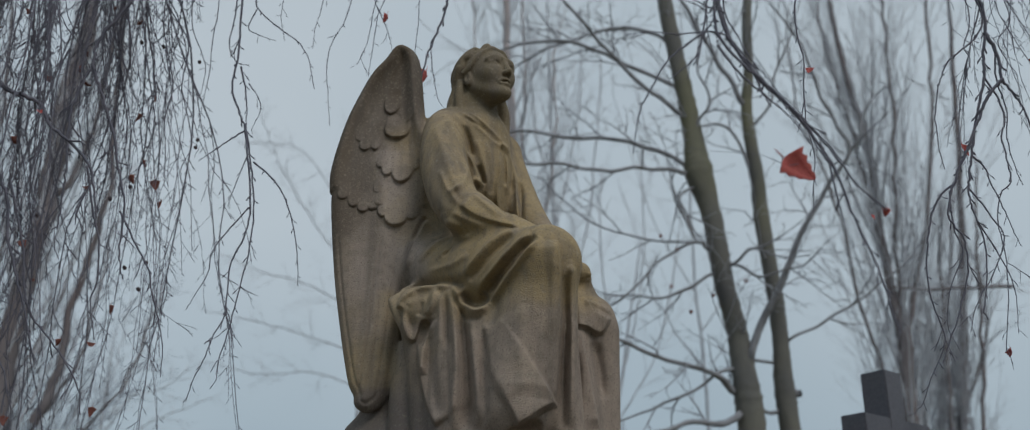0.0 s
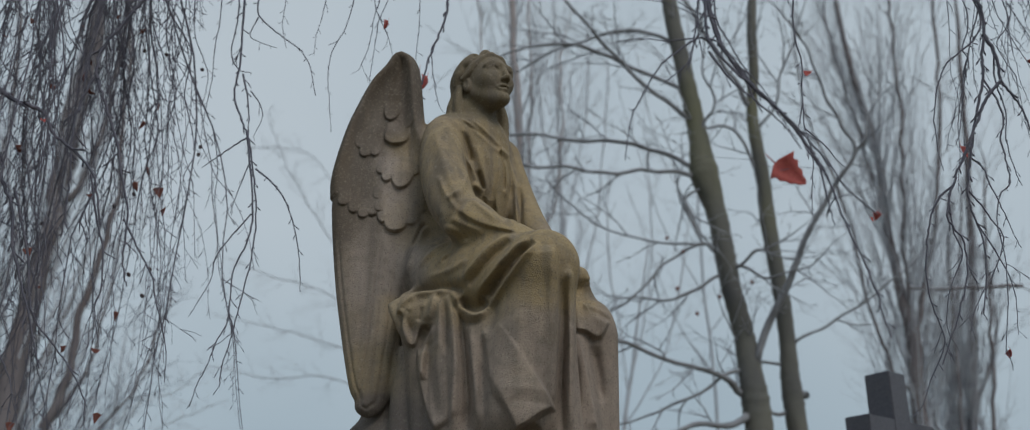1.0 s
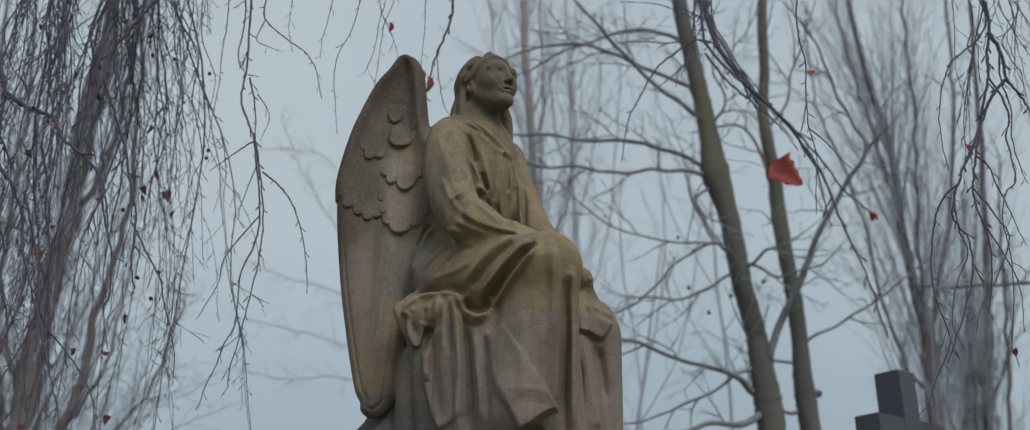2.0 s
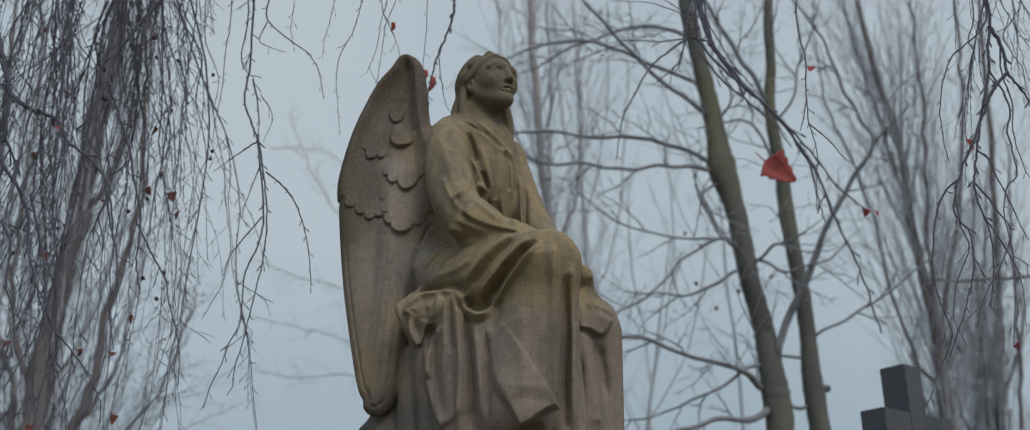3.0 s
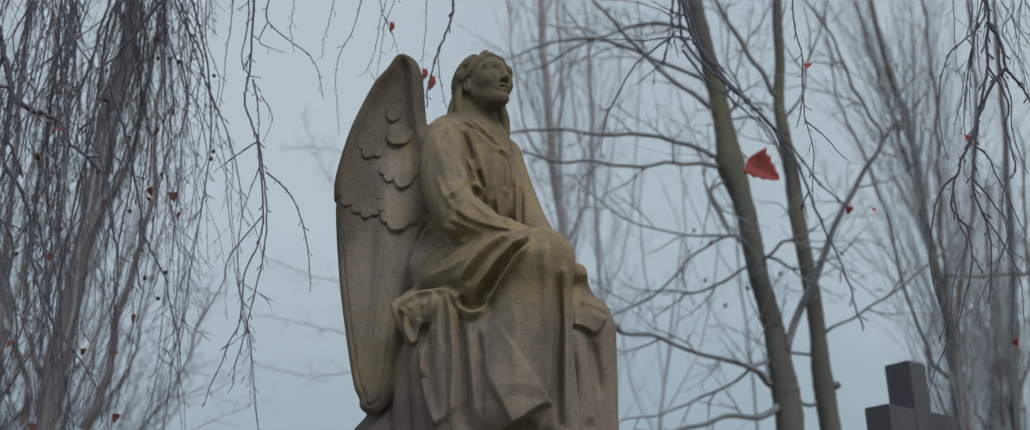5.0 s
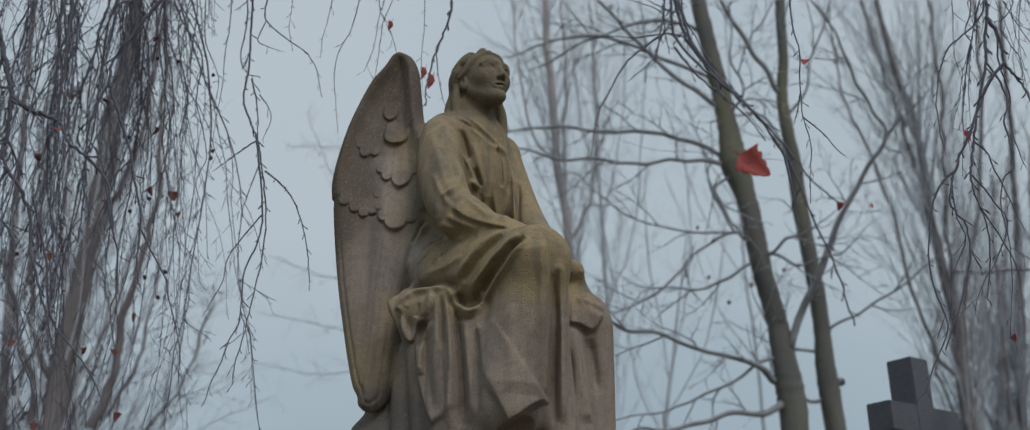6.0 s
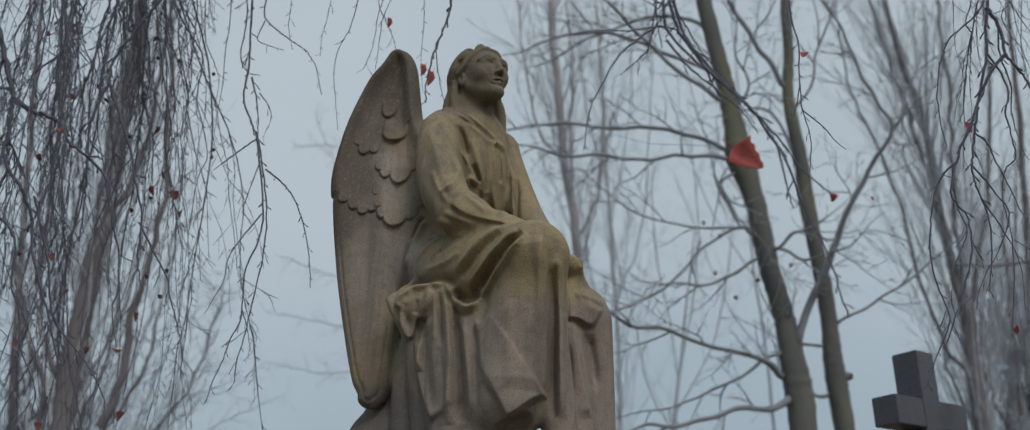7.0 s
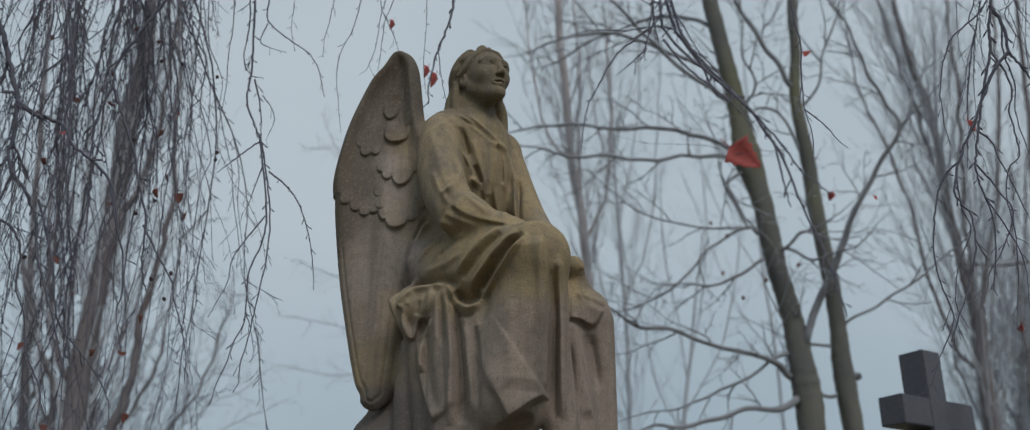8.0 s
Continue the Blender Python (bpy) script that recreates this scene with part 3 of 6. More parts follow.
    furrows = [
        ([(-0.319, 3.556), (-0.300, 3.493), (-0.287, 3.423)], 0.013, 0.018), ([(-0.257, 3.388), (-0.244, 3.341), (-0.236, 3.306)], 0.010, 0.014), ([(-0.248, 3.168), (-0.232, 3.282)], 0.010, 0.012),
        ([(-0.216, 3.267), (-0.152, 3.095), (-0.113, 3.046)], 0.020, 0.022), ([(-0.155, 3.461), (-0.152, 3.386), (-0.153, 3.327)], 0.008, 0.010), ([(-0.137, 3.471), (-0.132, 3.402), (-0.132, 3.322)], 0.008, 0.010),
        ([(-0.093, 3.377), (-0.088, 3.244), (-0.087, 3.020)], 0.013, 0.015), ([(-0.319, 3.607), (-0.258, 3.566), (-0.209, 3.522), (-0.167, 3.494)], 0.008, 0.008), ([(-0.472, 2.991), (-0.430, 3.055), (-0.378, 3.097)], 0.010, 0.009),
        ([(-0.376, 2.924), (-0.335, 2.973), (-0.289, 2.978)], 0.010, 0.009), ([(-0.269, 2.795), (-0.219, 2.840), (-0.167, 2.889), (-0.107, 2.933)], 0.015, 0.016), ([(-0.223, 2.733), (-0.168, 2.776), (-0.116, 2.825), (-0.066, 2.873), (-0.022, 2.910)], 0.018, 0.024),
        ([(-0.303, 2.763), (-0.264, 2.731), (-0.228, 2.723), (-0.202, 2.744)], 0.026, 0.030), ([(-0.544, 2.838), (-0.468, 2.853), (-0.346, 2.819), (-0.275, 2.783)], 0.013, 0.014), ([(-0.363, 2.767), (-0.354, 2.648), (-0.350, 2.547)], 0.010, 0.010),
        ([(-0.344, 2.495), (-0.338, 2.371), (-0.339, 2.261)], 0.010, 0.005), ([(-0.297, 2.701), (-0.280, 2.535), (-0.267, 2.384), (-0.270, 2.250)], 0.020, 0.022), ([(-0.414, 2.616), (-0.408, 2.483), (-0.382, 2.306)], 0.020, 0.013),
        ([(-0.211, 2.597), (-0.209, 2.470), (-0.198, 2.256)], 0.015, 0.012), ([(-0.454, 2.755), (-0.459, 2.721), (-0.467, 2.702)], 0.010, 0.006), ([(0.079, 2.769), (0.078, 2.605), (0.069, 2.442), (0.064, 2.248)], 0.013, 0.016),
        ([(0.123, 2.543), (0.129, 2.426), (0.133, 2.252)], 0.010, 0.008), ([(0.192, 2.598), (0.204, 2.508), (0.214, 2.386)], 0.020, 0.014), ([(-0.476, 3.191), (-0.504, 3.137), (-0.526, 3.064)], 0.010, 0.012),
        ([(-0.346, 2.795), (-0.318, 2.719), (-0.274, 2.660), (-0.221, 2.644)], 0.010, 0.008),
    ]
    # edges of cloth: the side that stands proud, by how much, and how far it takes to die away
    lips = [
        ([(0.054, 2.892), (0.063, 2.776), (0.063, 2.645), (0.053, 2.464), (0.045, 2.320)], (-1, 0), 0.024, 0.153),
        ([(0.050, 2.325), (0.002, 2.294), (-0.048, 2.256), (-0.094, 2.232)], (0, 1), 0.045, 0.128),
        ([(0.117, 2.809), (0.121, 2.713), (0.118, 2.519), (0.108, 2.248)], (-1, 0), 0.014, 0.031),
        ([(0.121, 2.645), (0.164, 2.643), (0.203, 2.624), (0.228, 2.638), (0.258, 2.696)], (0, 1), 0.022, 0.077),
        ([(0.134, 2.635), (0.156, 2.533), (0.178, 2.398), (0.200, 2.271)], (-1, 0), 0.020, 0.041),
        ([(-0.378, 3.565), (-0.332, 3.482), (-0.289, 3.410), (-0.255, 3.344), (-0.234, 3.297)], (-1, 0), 0.016, 0.066),
        ([(-0.314, 3.090), (-0.253, 3.040), (-0.187, 3.010), (-0.086, 2.982)], (0, 1), 0.015, 0.046),
        ([(-0.560, 2.746), (-0.529, 2.730), (-0.532, 2.680), (-0.512, 2.626), (-0.480, 2.617), (-0.456, 2.681), (-0.397, 2.676)], (0, 1), 0.020, 0.056),
        ([(-0.471, 2.605), (-0.457, 2.464), (-0.419, 2.337), (-0.381, 2.268)], (1, 0), 0.024, 0.061),
        ([(-0.217, 2.629), (-0.194, 2.504), (-0.177, 2.386), (-0.128, 2.304)], (1, 0), 0.010, 0.077),
    ]
    where, (x, y, z) = c.cut((-0.72, 3.5, 1.9), (0.45, 4.8, 3.72))
    gx, gz = np.meshgrid(x[:, 0, 0], z[0, 0, :], indexing="ij")

    def apart_from(line):
        """How far each place is from a line, on which side of it, and how far along it."""
        row = smooth_line(line, 5)
        best, side, along = np.full(gx.shape, 9.0), np.zeros(gx.shape), np.zeros(gx.shape)
        for i, (p, q) in enumerate(zip(row, row[1:])):
            ab = q - p
            t = np.clip(((gx - p[0]) * ab[0] + (gz - p[1]) * ab[1]) / max(ab @ ab, 1e-9), 0, 1)
            ox, oz = gx - p[0] - t * ab[0], gz - p[1] - t * ab[1]
            d = np.hypot(ox, oz)
            near = d < best
            best, along = np.where(near, d, best), np.where(near, (i + t) / (len(row) - 1), along)
            side = np.where(near, np.sign(ab[0] * oz - ab[1] * ox), side)
        return best, side, along

    relief = np.zeros(gx.shape)
    for line, wide, tall in ridges:
        d, _, along = apart_from(line)
        ends = np.clip(np.minimum(along, 1 - along) / 0.18, 0.0, 1) ** 0.7
        shape = 0.55 * np.exp(-(d / wide) ** 2) + 0.45 * np.clip(1 - d / (1.8 * wide), 0, 1) ** 1.6
        relief += 1.5 * tall * ends * shape
    for line, wide, deep in furrows:
        d, _, along = apart_from(line)
        ends = np.clip(np.minimum(along, 1 - along) / 0.2, 0.0, 1) ** 0.7
        relief -= 1.9 * deep * ends * np.exp(-(d / wide) ** 2)
    for line, proud, tall, fade in lips:
        d, side, along = apart_from(line)
        way = np.array(line[-1]) - np.array(line[0])
        raised = np.sign(way[0] * proud[1] - way[1] * proud[0])
        ends = np.clip(np.minimum(along, 1 - along) / 0.08, 0.0, 1)
        step = np.clip(0.5 + 0.5 * side * raised * d / 0.004, 0, 1)
        relief += 1.4 * tall * ends * step * np.exp(-d / fade)
    c.press(where, relief)
    # hollow under the hem
    c.limb((0.007, 3.720, 2.204), (-0.080, 3.790, 2.181), 0.070, 0.070, 0.006, carve=True)


def head(c):
    f = np.array((0.665, -0.735, 0.17))
    f /= np.linalg.norm(f)
    s = np.cross(f, (0.03, 0, 1))
    s /= np.linalg.norm(s)
    u = np.cross(s, f)
    turn = (f, s, u)
    o = np.array((-0.232, 4.200, 3.826))
    g = 1.22

    def at(a, b, h):
        return o + g * (a * f + b * s + h * u)

    def egg(a, b, h, r, k=0.012, carve=False):
        c.egg(at(a, b, h), g * np.array(r), turn, k, carve)

    def bar(p, q, r0, r1, k=0.01, carve=False):
        c.limb(at(*p), at(*q), g * r0, g * r1, k, carve)

    # skull, face and jaw
    egg(-0.012, 0, 0.022, (0.104, 0.082, 0.096), 0.02)
    egg(0.034, 0, -0.020, (0.068, 0.058, 0.094), 0.03)
    bar((0.02, 0, -0.080), (0.078, 0, -0.104), 0.026, 0.018, 0.03)
    for b in (-1, 1):
        bar((-0.005, 0.052 * b, -0.05), (0.070, 0.010 * b, -0.106), 0.018, 0.014, 0.03)
        egg(0.060, 0.037 * b, -0.024, (0.032, 0.026, 0.030), 0.03)
        # eye under its brow
        egg(0.109, 0.034 * b, 0.004, (0.018, 0.018, 0.010), 0.016, True)
        egg(0.078, 0.034 * b, 0.002, (0.0165, 0.0175, 0.0125), 0.004)
        c.chain([(at(0.083, 0.054 * b, 0.004), 0.004), (at(0.096, 0.036 * b, 0.0145), 0.005), (at(0.096, 0.017 * b, 0.006), 0.004)], 0.007)
        c.chain([(at(0.076, 0.060 * b, 0.020), 0.007), (at(0.093, 0.040 * b, 0.029), 0.009), (at(0.102, 0.014 * b, 0.024), 0.008)], 0.020)
        # nostril wing, lips
        egg(0.106, 0.011 * b, -0.040, (0.010, 0.0075, 0.007), 0.006)
        c.chain([(at(0.086, 0.026 * b, -0.069), 0.003), (at(0.099, 0.012 * b, -0.063), 0.0070), (at(0.104, 0, -0.065), 0.006)], 0.006)
        c.chain([(at(0.086, 0.024 * b, -0.073), 0.003), (at(0.097, 0.010 * b, -0.081), 0.0080), (at(0.100, 0, -0.082), 0.008)], 0.007)
        c.chain([(at(0.088, 0.027 * b, -0.0715), 0.0016), (at(0.108, 0, -0.0725), 0.0020)], 0.004, carve=True)
        # ear
        egg(-0.010, 0.080 * b, -0.022, (0.018, 0.012, 0.030), 0.008)
        egg(-0.006, 0.091 * b, -0.018, (0.009, 0.008, 0.016), 0.006, True)
    bar((0.098, 0, 0.018), (0.116, 0, -0.032), 0.008, 0.0105, 0.014)
    egg(0.107, 0, -0.048, (0.008, 0.008, 0.004), 0.006, True)
    egg(0.082, 0, -0.106, (0.021, 0.022, 0.018), 0.02)
    bar((0.106, 0.010, -0.093), (0.106, -0.010, -0.093), 0.006, 0.006, 0.010, True)
    # hair: a cap from the brow, swept back in waved locks over the ears to the nape
    where, (x, y, z) = c.cut(o - 0.24, o + 0.24)
    dx, dy, dz = (x - o[0]) / g, (y - o[1]) / g, (z - o[2]) / g
    a, b, h = (m[0] * dx + m[1] * dy + m[2] * dz for m in (f, s, u))
    q = np.sqrt(((a + 0.026) / 0.112) ** 2 + (b / 0.093) ** 2 + ((h - 0.024) / 0.100) ** 2)
    d = np.maximum((q - 1) * 0.095, (a - (0.045 + 0.55 * (h - 0.05) - 9.0 * b * b)) * 0.8)
    c.blend(where, (d * g).astype(np.float32), 0.008)
    for side in (-1, 1):
        egg(-0.075, 0.040 * side, -0.070, (0.050, 0.052, 0.078), 0.02)
        for i in range(9):
            w = i / 8
            rows = []
            first = np.array((0.72 - 0.55 * w, 0.06 + 0.80 * w, 0.80 - 0.30 * w))
            middle = np.array((-0.25, 1.0, 0.72 - 0.75 * w)) if i > 2 else np.array((-0.30, 0.45 + 0.25 * i, 1.0))
            last = np.array((-0.88 + 0.25 * w, 0.50, -0.62 - 0.50 * w))
            for j in range(15):
                t = j / 14
                way = (1 - t) ** 2 * first + 2 * t * (1 - t) * middle * 0.9 + t * t * last
                way /= np.linalg.norm(way)
                r = 1 / math.sqrt((way[0] / 0.114) ** 2 + (way[1] / 0.094) ** 2 + (way[2] / (0.102 if way[2] > 0 else 0.150)) ** 2)
                r += 0.0026 * math.sin(j * 1.5 + i * 2.3)
                swing = 0.010 * math.sin(j * 1.15 + i * 1.7)
                rows.append((at(-0.026 + r * way[0], side * r * way[1], 0.024 + r * way[2] + swing), g * (0.0088 + 0.0030 * math.sin(j * 0.9 + i * 1.3)) * (1.0 if 0 < j < 14 else 0.5)))
            c.chain(rows, 0.005, steps=3)
        # the roll of hair over the brow
        c.chain([(at(0.074, 0.004 * side, 0.084), 0.008), (at(0.066, 0.030 * side, 0.082), 0.013), (at(0.052, 0.058 * side, 0.062), 0.011), (at(0.034, 0.076 * side, 0.040), 0.014), (at(0.012, 0.086 * side, 0.014), 0.011), (at(-0.016, 0.090 * side, 0.004), 0.014)], 0.006)
    # locks that lie on the near shoulder and beside the far side of the neck
    c.chain([(at(-0.080, 0.070, -0.030), 0.028), (at(-0.094, 0.078, -0.090), 0.036), (at(-0.090, 0.074, -0.145), 0.034)], 0.014)
    c.chain([(at(-0.045, 0.084, -0.020), 0.018), (at(-0.056, 0.088, -0.080), 0.022), (at(-0.062, 0.084, -0.140), 0.020)], 0.008)
    c.chain([(at(-0.03, -0.075, -0.04), 0.026), ((-0.165, 4.30, 3.715), 0.026), ((-0.160, 4.31, 3.650), 0.024), ((-0.158, 4.31, 3.590), 0.018)], 0.012)


angel_statue()


def plinth():
    """The pedestal under the statue: steps, shaft and moulded cap."""
    base = empty("pedestal", (-0.12, 4.14, 0), "tall moulded sandstone pedestal under the seated angel", "pedestal")
    for name, w, d, z0, z1, bev in (("step", 1.7, 1.7, -0.06, 0.22, 0.02), ("base", 1.35, 1.35, 0.22, 0.5, 0.03), ("shaft", 1.08, 1.08, 0.5, 1.72, 0.015), ("cornice", 1.3, 1.3, 1.72, 1.86, 0.035), ("cap", 1.16, 1.16, 1.86, 2.03, 0.02)):
        bm = bmesh.new()
        bmesh.ops.create_cube(bm, size=1)
        for v in bm.verts:
            v.co = Vector((v.co.x * w, v.co.y * d, (v.co.z + 0.5) * (z1 - z0) + z0))
        bmesh.ops.bevel(bm, geom=bm.edges[:], offset=bev, segments=3, affect="EDGES")
        ob = thing(name, bm, PLINTH, parent=base, smooth=False)


plinth()


def cross_monument():
    """A dark granite cross on a low block."""
    near = np.array((2.277, 7.300, 3.312))
    along = np.array((0.755, 0.656, 0.0))
    deep = np.array((-0.656, 0.755, 0.0))
    w, top = 0.19, near[2]
    centre = near + along * w / 2 + deep * w / 2
    base = empty("grave_cross", (centre[0], centre[1], 0), "dark polished granite grave cross with short arms", "cross")
    base.rotation_euler = (0, 0, math.atan2(along[1], along[0]))
    arm = top - 0.325

    def block(name, sx, sy, z0, z1, bev):
        bm = bmesh.new()
        bmesh.ops.create_cube(bm, size=1)
        for v in bm.verts:
            v.co = Vector((v.co.x * sx, v.co.y * sy, (v.co.z + 0.5) * (z1 - z0) + z0))
        bmesh.ops.bevel(bm, geom=bm.edges[:], offset=bev, segments=2, affect="EDGES")
        thing(name, bm, GRANITE, parent=base, smooth=False)

    block("post", w, w, 0.9, top, 0.006)
    block("arm", 4 * w, w - 0.006, arm - w, arm, 0.006)
    block("foot_block", 0.55, 0.5, 0.35, 0.92, 0.015)
    block("base_slab", 0.8, 0.75, -0.06, 0.36, 0.02)


cross_monument()


# ---- trees ----
def wander(start, way, length, radius, steps, bend=0.12, lift=0.0, rng=random):
    """A crooked line from start: rows of place and radius."""
    p, d = Vector(start), Vector(way).normalized()
    rows = [(*p, radius)]
    for i in range(steps):
        d = (d + Vector((rng.gauss(0, bend), rng.gauss(0, bend), rng.gauss(0, bend) + lift))).normalized()
        p = p + d * (length / steps)
        rows.append((*p, radius * (1 - 0.85 * (i + 1) / steps)))
    return np.array(rows)


def sprays(tubes, line, every, length, radius, rng, lift=0.04, depth=1, spread=0.9, skip=0.15):
    """Side twigs along a line, each with twigs of its own; narrow ones grow straighter."""
    bend = 0.06 if spread < 0.75 else 0.16
    seg = np.linalg.norm(np.diff(line[:, :3], axis=0), axis=1)
    total = seg.sum()
    s = total * skip + rng.random() * every
    at = np.concatenate([[0], np.cumsum(seg)])
    while s < total:
        i = min(int(np.searchsorted(at, s)) - 1, len(seg) - 1)
        t = (s - at[i]) / max(seg[i], 1e-6)
        p = line[i] * (1 - t) + line[i + 1] * t
        d = Vector(line[i + 1][:3] - line[i][:3]).normalized()
        side = Vector((rng.gauss(0, 1), rng.gauss(0, 1), rng.gauss(0, 1)))
        side = (side - d * side.dot(d)).normalized()
        n = length * rng.uniform(0.5, 1.3) * (1 - 0.5 * s / total)
        rows = wander(p[:3], d * (1 - 0.5 * spread) + side * spread * 0.7, n, min(radius, p[3] * 0.8), 6, bend, lift, rng)
        tubes.add(rows[:, :3], np.maximum(rows[:, 3], radius * 0.35))
        if depth > 0:
            sprays(tubes, rows, every * 0.55, n * 0.5, radius * 0.7, rng, lift, depth - 1, spread, 0.1)
        s += every * rng.uniform(0.5, 1.5)


def tree(name, trunk, limbs, bark, fine, label, seed, every=0.35, length=1.3, thin=0.012, lift=0.03, depth=1, extra=None, spread=0.9, category="tree", burls=()):
    """A bare tree: a trunk down to the ground, limbs, and one crown of fine twigs."""
    rng = random.Random(seed)
    rows = np.array([(*p, r) for p, r in trunk])
    rows = rows[np.argsort(rows[:, 2])]
    low, second = rows[0], rows[2]
    slope = (second - low) / (second[2] - low[2])
    foot = low - slope * low[2] * 0.6
    foot[2], foot[3] = -0.08, low[3] * 1.45
    rows = np.concatenate([[foot], [0.5 * (foot + low) * (1, 1, 1, 0.88)], rows])
    top = rows[-1] + (rows[-1] - rows[-2]) * (3.0 / max(0.3, np.linalg.norm(rows[-1] - rows[-2])))
    top[3] = 0.015
    rows = np.concatenate([rows, [top]])
    base = empty(name, foot[:3] * (1, 1, 0), label, category, "bare trees behind the statue")
    line = smooth_line(rows, 9)
    line[:, :2] += np.array([[noise.noise(Vector((0.9 * q[2], seed, k))) for k in (0, 5)] for q in line]) * 0.05
    t = Tubes(14)
    for place, size in burls:
        d = np.linalg.norm(line[:, :3] - np.array(place), axis=1)
        line[:, 3] *= 1 + size * np.exp(-(d / 0.32) ** 2)
    t.add(line[:, :3], line[:, 3], 0.13)
    thing("trunk", t.mesh("trunk", base.location), bark, parent=base)
    crown = Tubes(4)
    for limb in limbs:
        rows = smooth_line([(*p, r) for p, r in limb], 5)
        rows[2:, :3] += np.array([[noise.noise(Vector((2.4 * q[0], 2.4 * q[2], seed + k))) for k in (0, 5, 9)] for q in rows[2:]]) * min(0.085, 3 * rows[0, 3])
        away = rows[-1, :3] - rows[-3, :3]
        if rows[-1, 3] < 0.03 and len(limb) > 2:
            end = wander(rows[-1, :3], away, max(0.7, min(1.8, 60 * rows[-1, 3])), rows[-1, 3], 7, 0.16, 0.02, rng)
            rows = np.concatenate([rows, end[1:]])
        bough = Tubes(7)
        bough.add(rows[:, :3], rows[:, 3], 0.12)
        thing("limb", bough.mesh("limb", base.location), LIMB_HAZED_BARK if bark is BARK_MOSS else bark, parent=base)
        sprays(crown, rows, every, length, thin, rng, lift, depth, spread)
    if extra:
        extra(crown, line, rng)
    sprays(crown, line[len(line) // 3:], every * 1.5, length, thin, rng, lift, depth, spread)
    thing("crown", crown.mesh("crown", base.location), fine, parent=base)
    return base


def upright_boughs(count, low, high, reach, radius, angle, stuff):
    """Many steep, nearly straight boughs, as on poplars and birches grown close."""
    every, length, thin, depth = stuff

    def grow(crown, line, rng):
        for _ in range(count):
            z = rng.uniform(low, high)
            i = int(np.argmin(np.abs(line[:, 2] - z)))
            a = rng.uniform(0, 2 * math.pi)
            way = Vector((math.cos(a) * math.sin(angle), math.sin(a) * math.sin(angle), math.cos(angle)))
            rows = wander(line[i][:3], way, reach * rng.uniform(0.6, 1.2), min(radius, line[i][3] * 0.7), 12, 0.05, 0.03, rng)
            crown.add(rows[:, :3], np.maximum(rows[:, 3], 0.004))
            sprays(crown, rows, every, length, thin, rng, 0.05, depth, 0.6)

    return grow


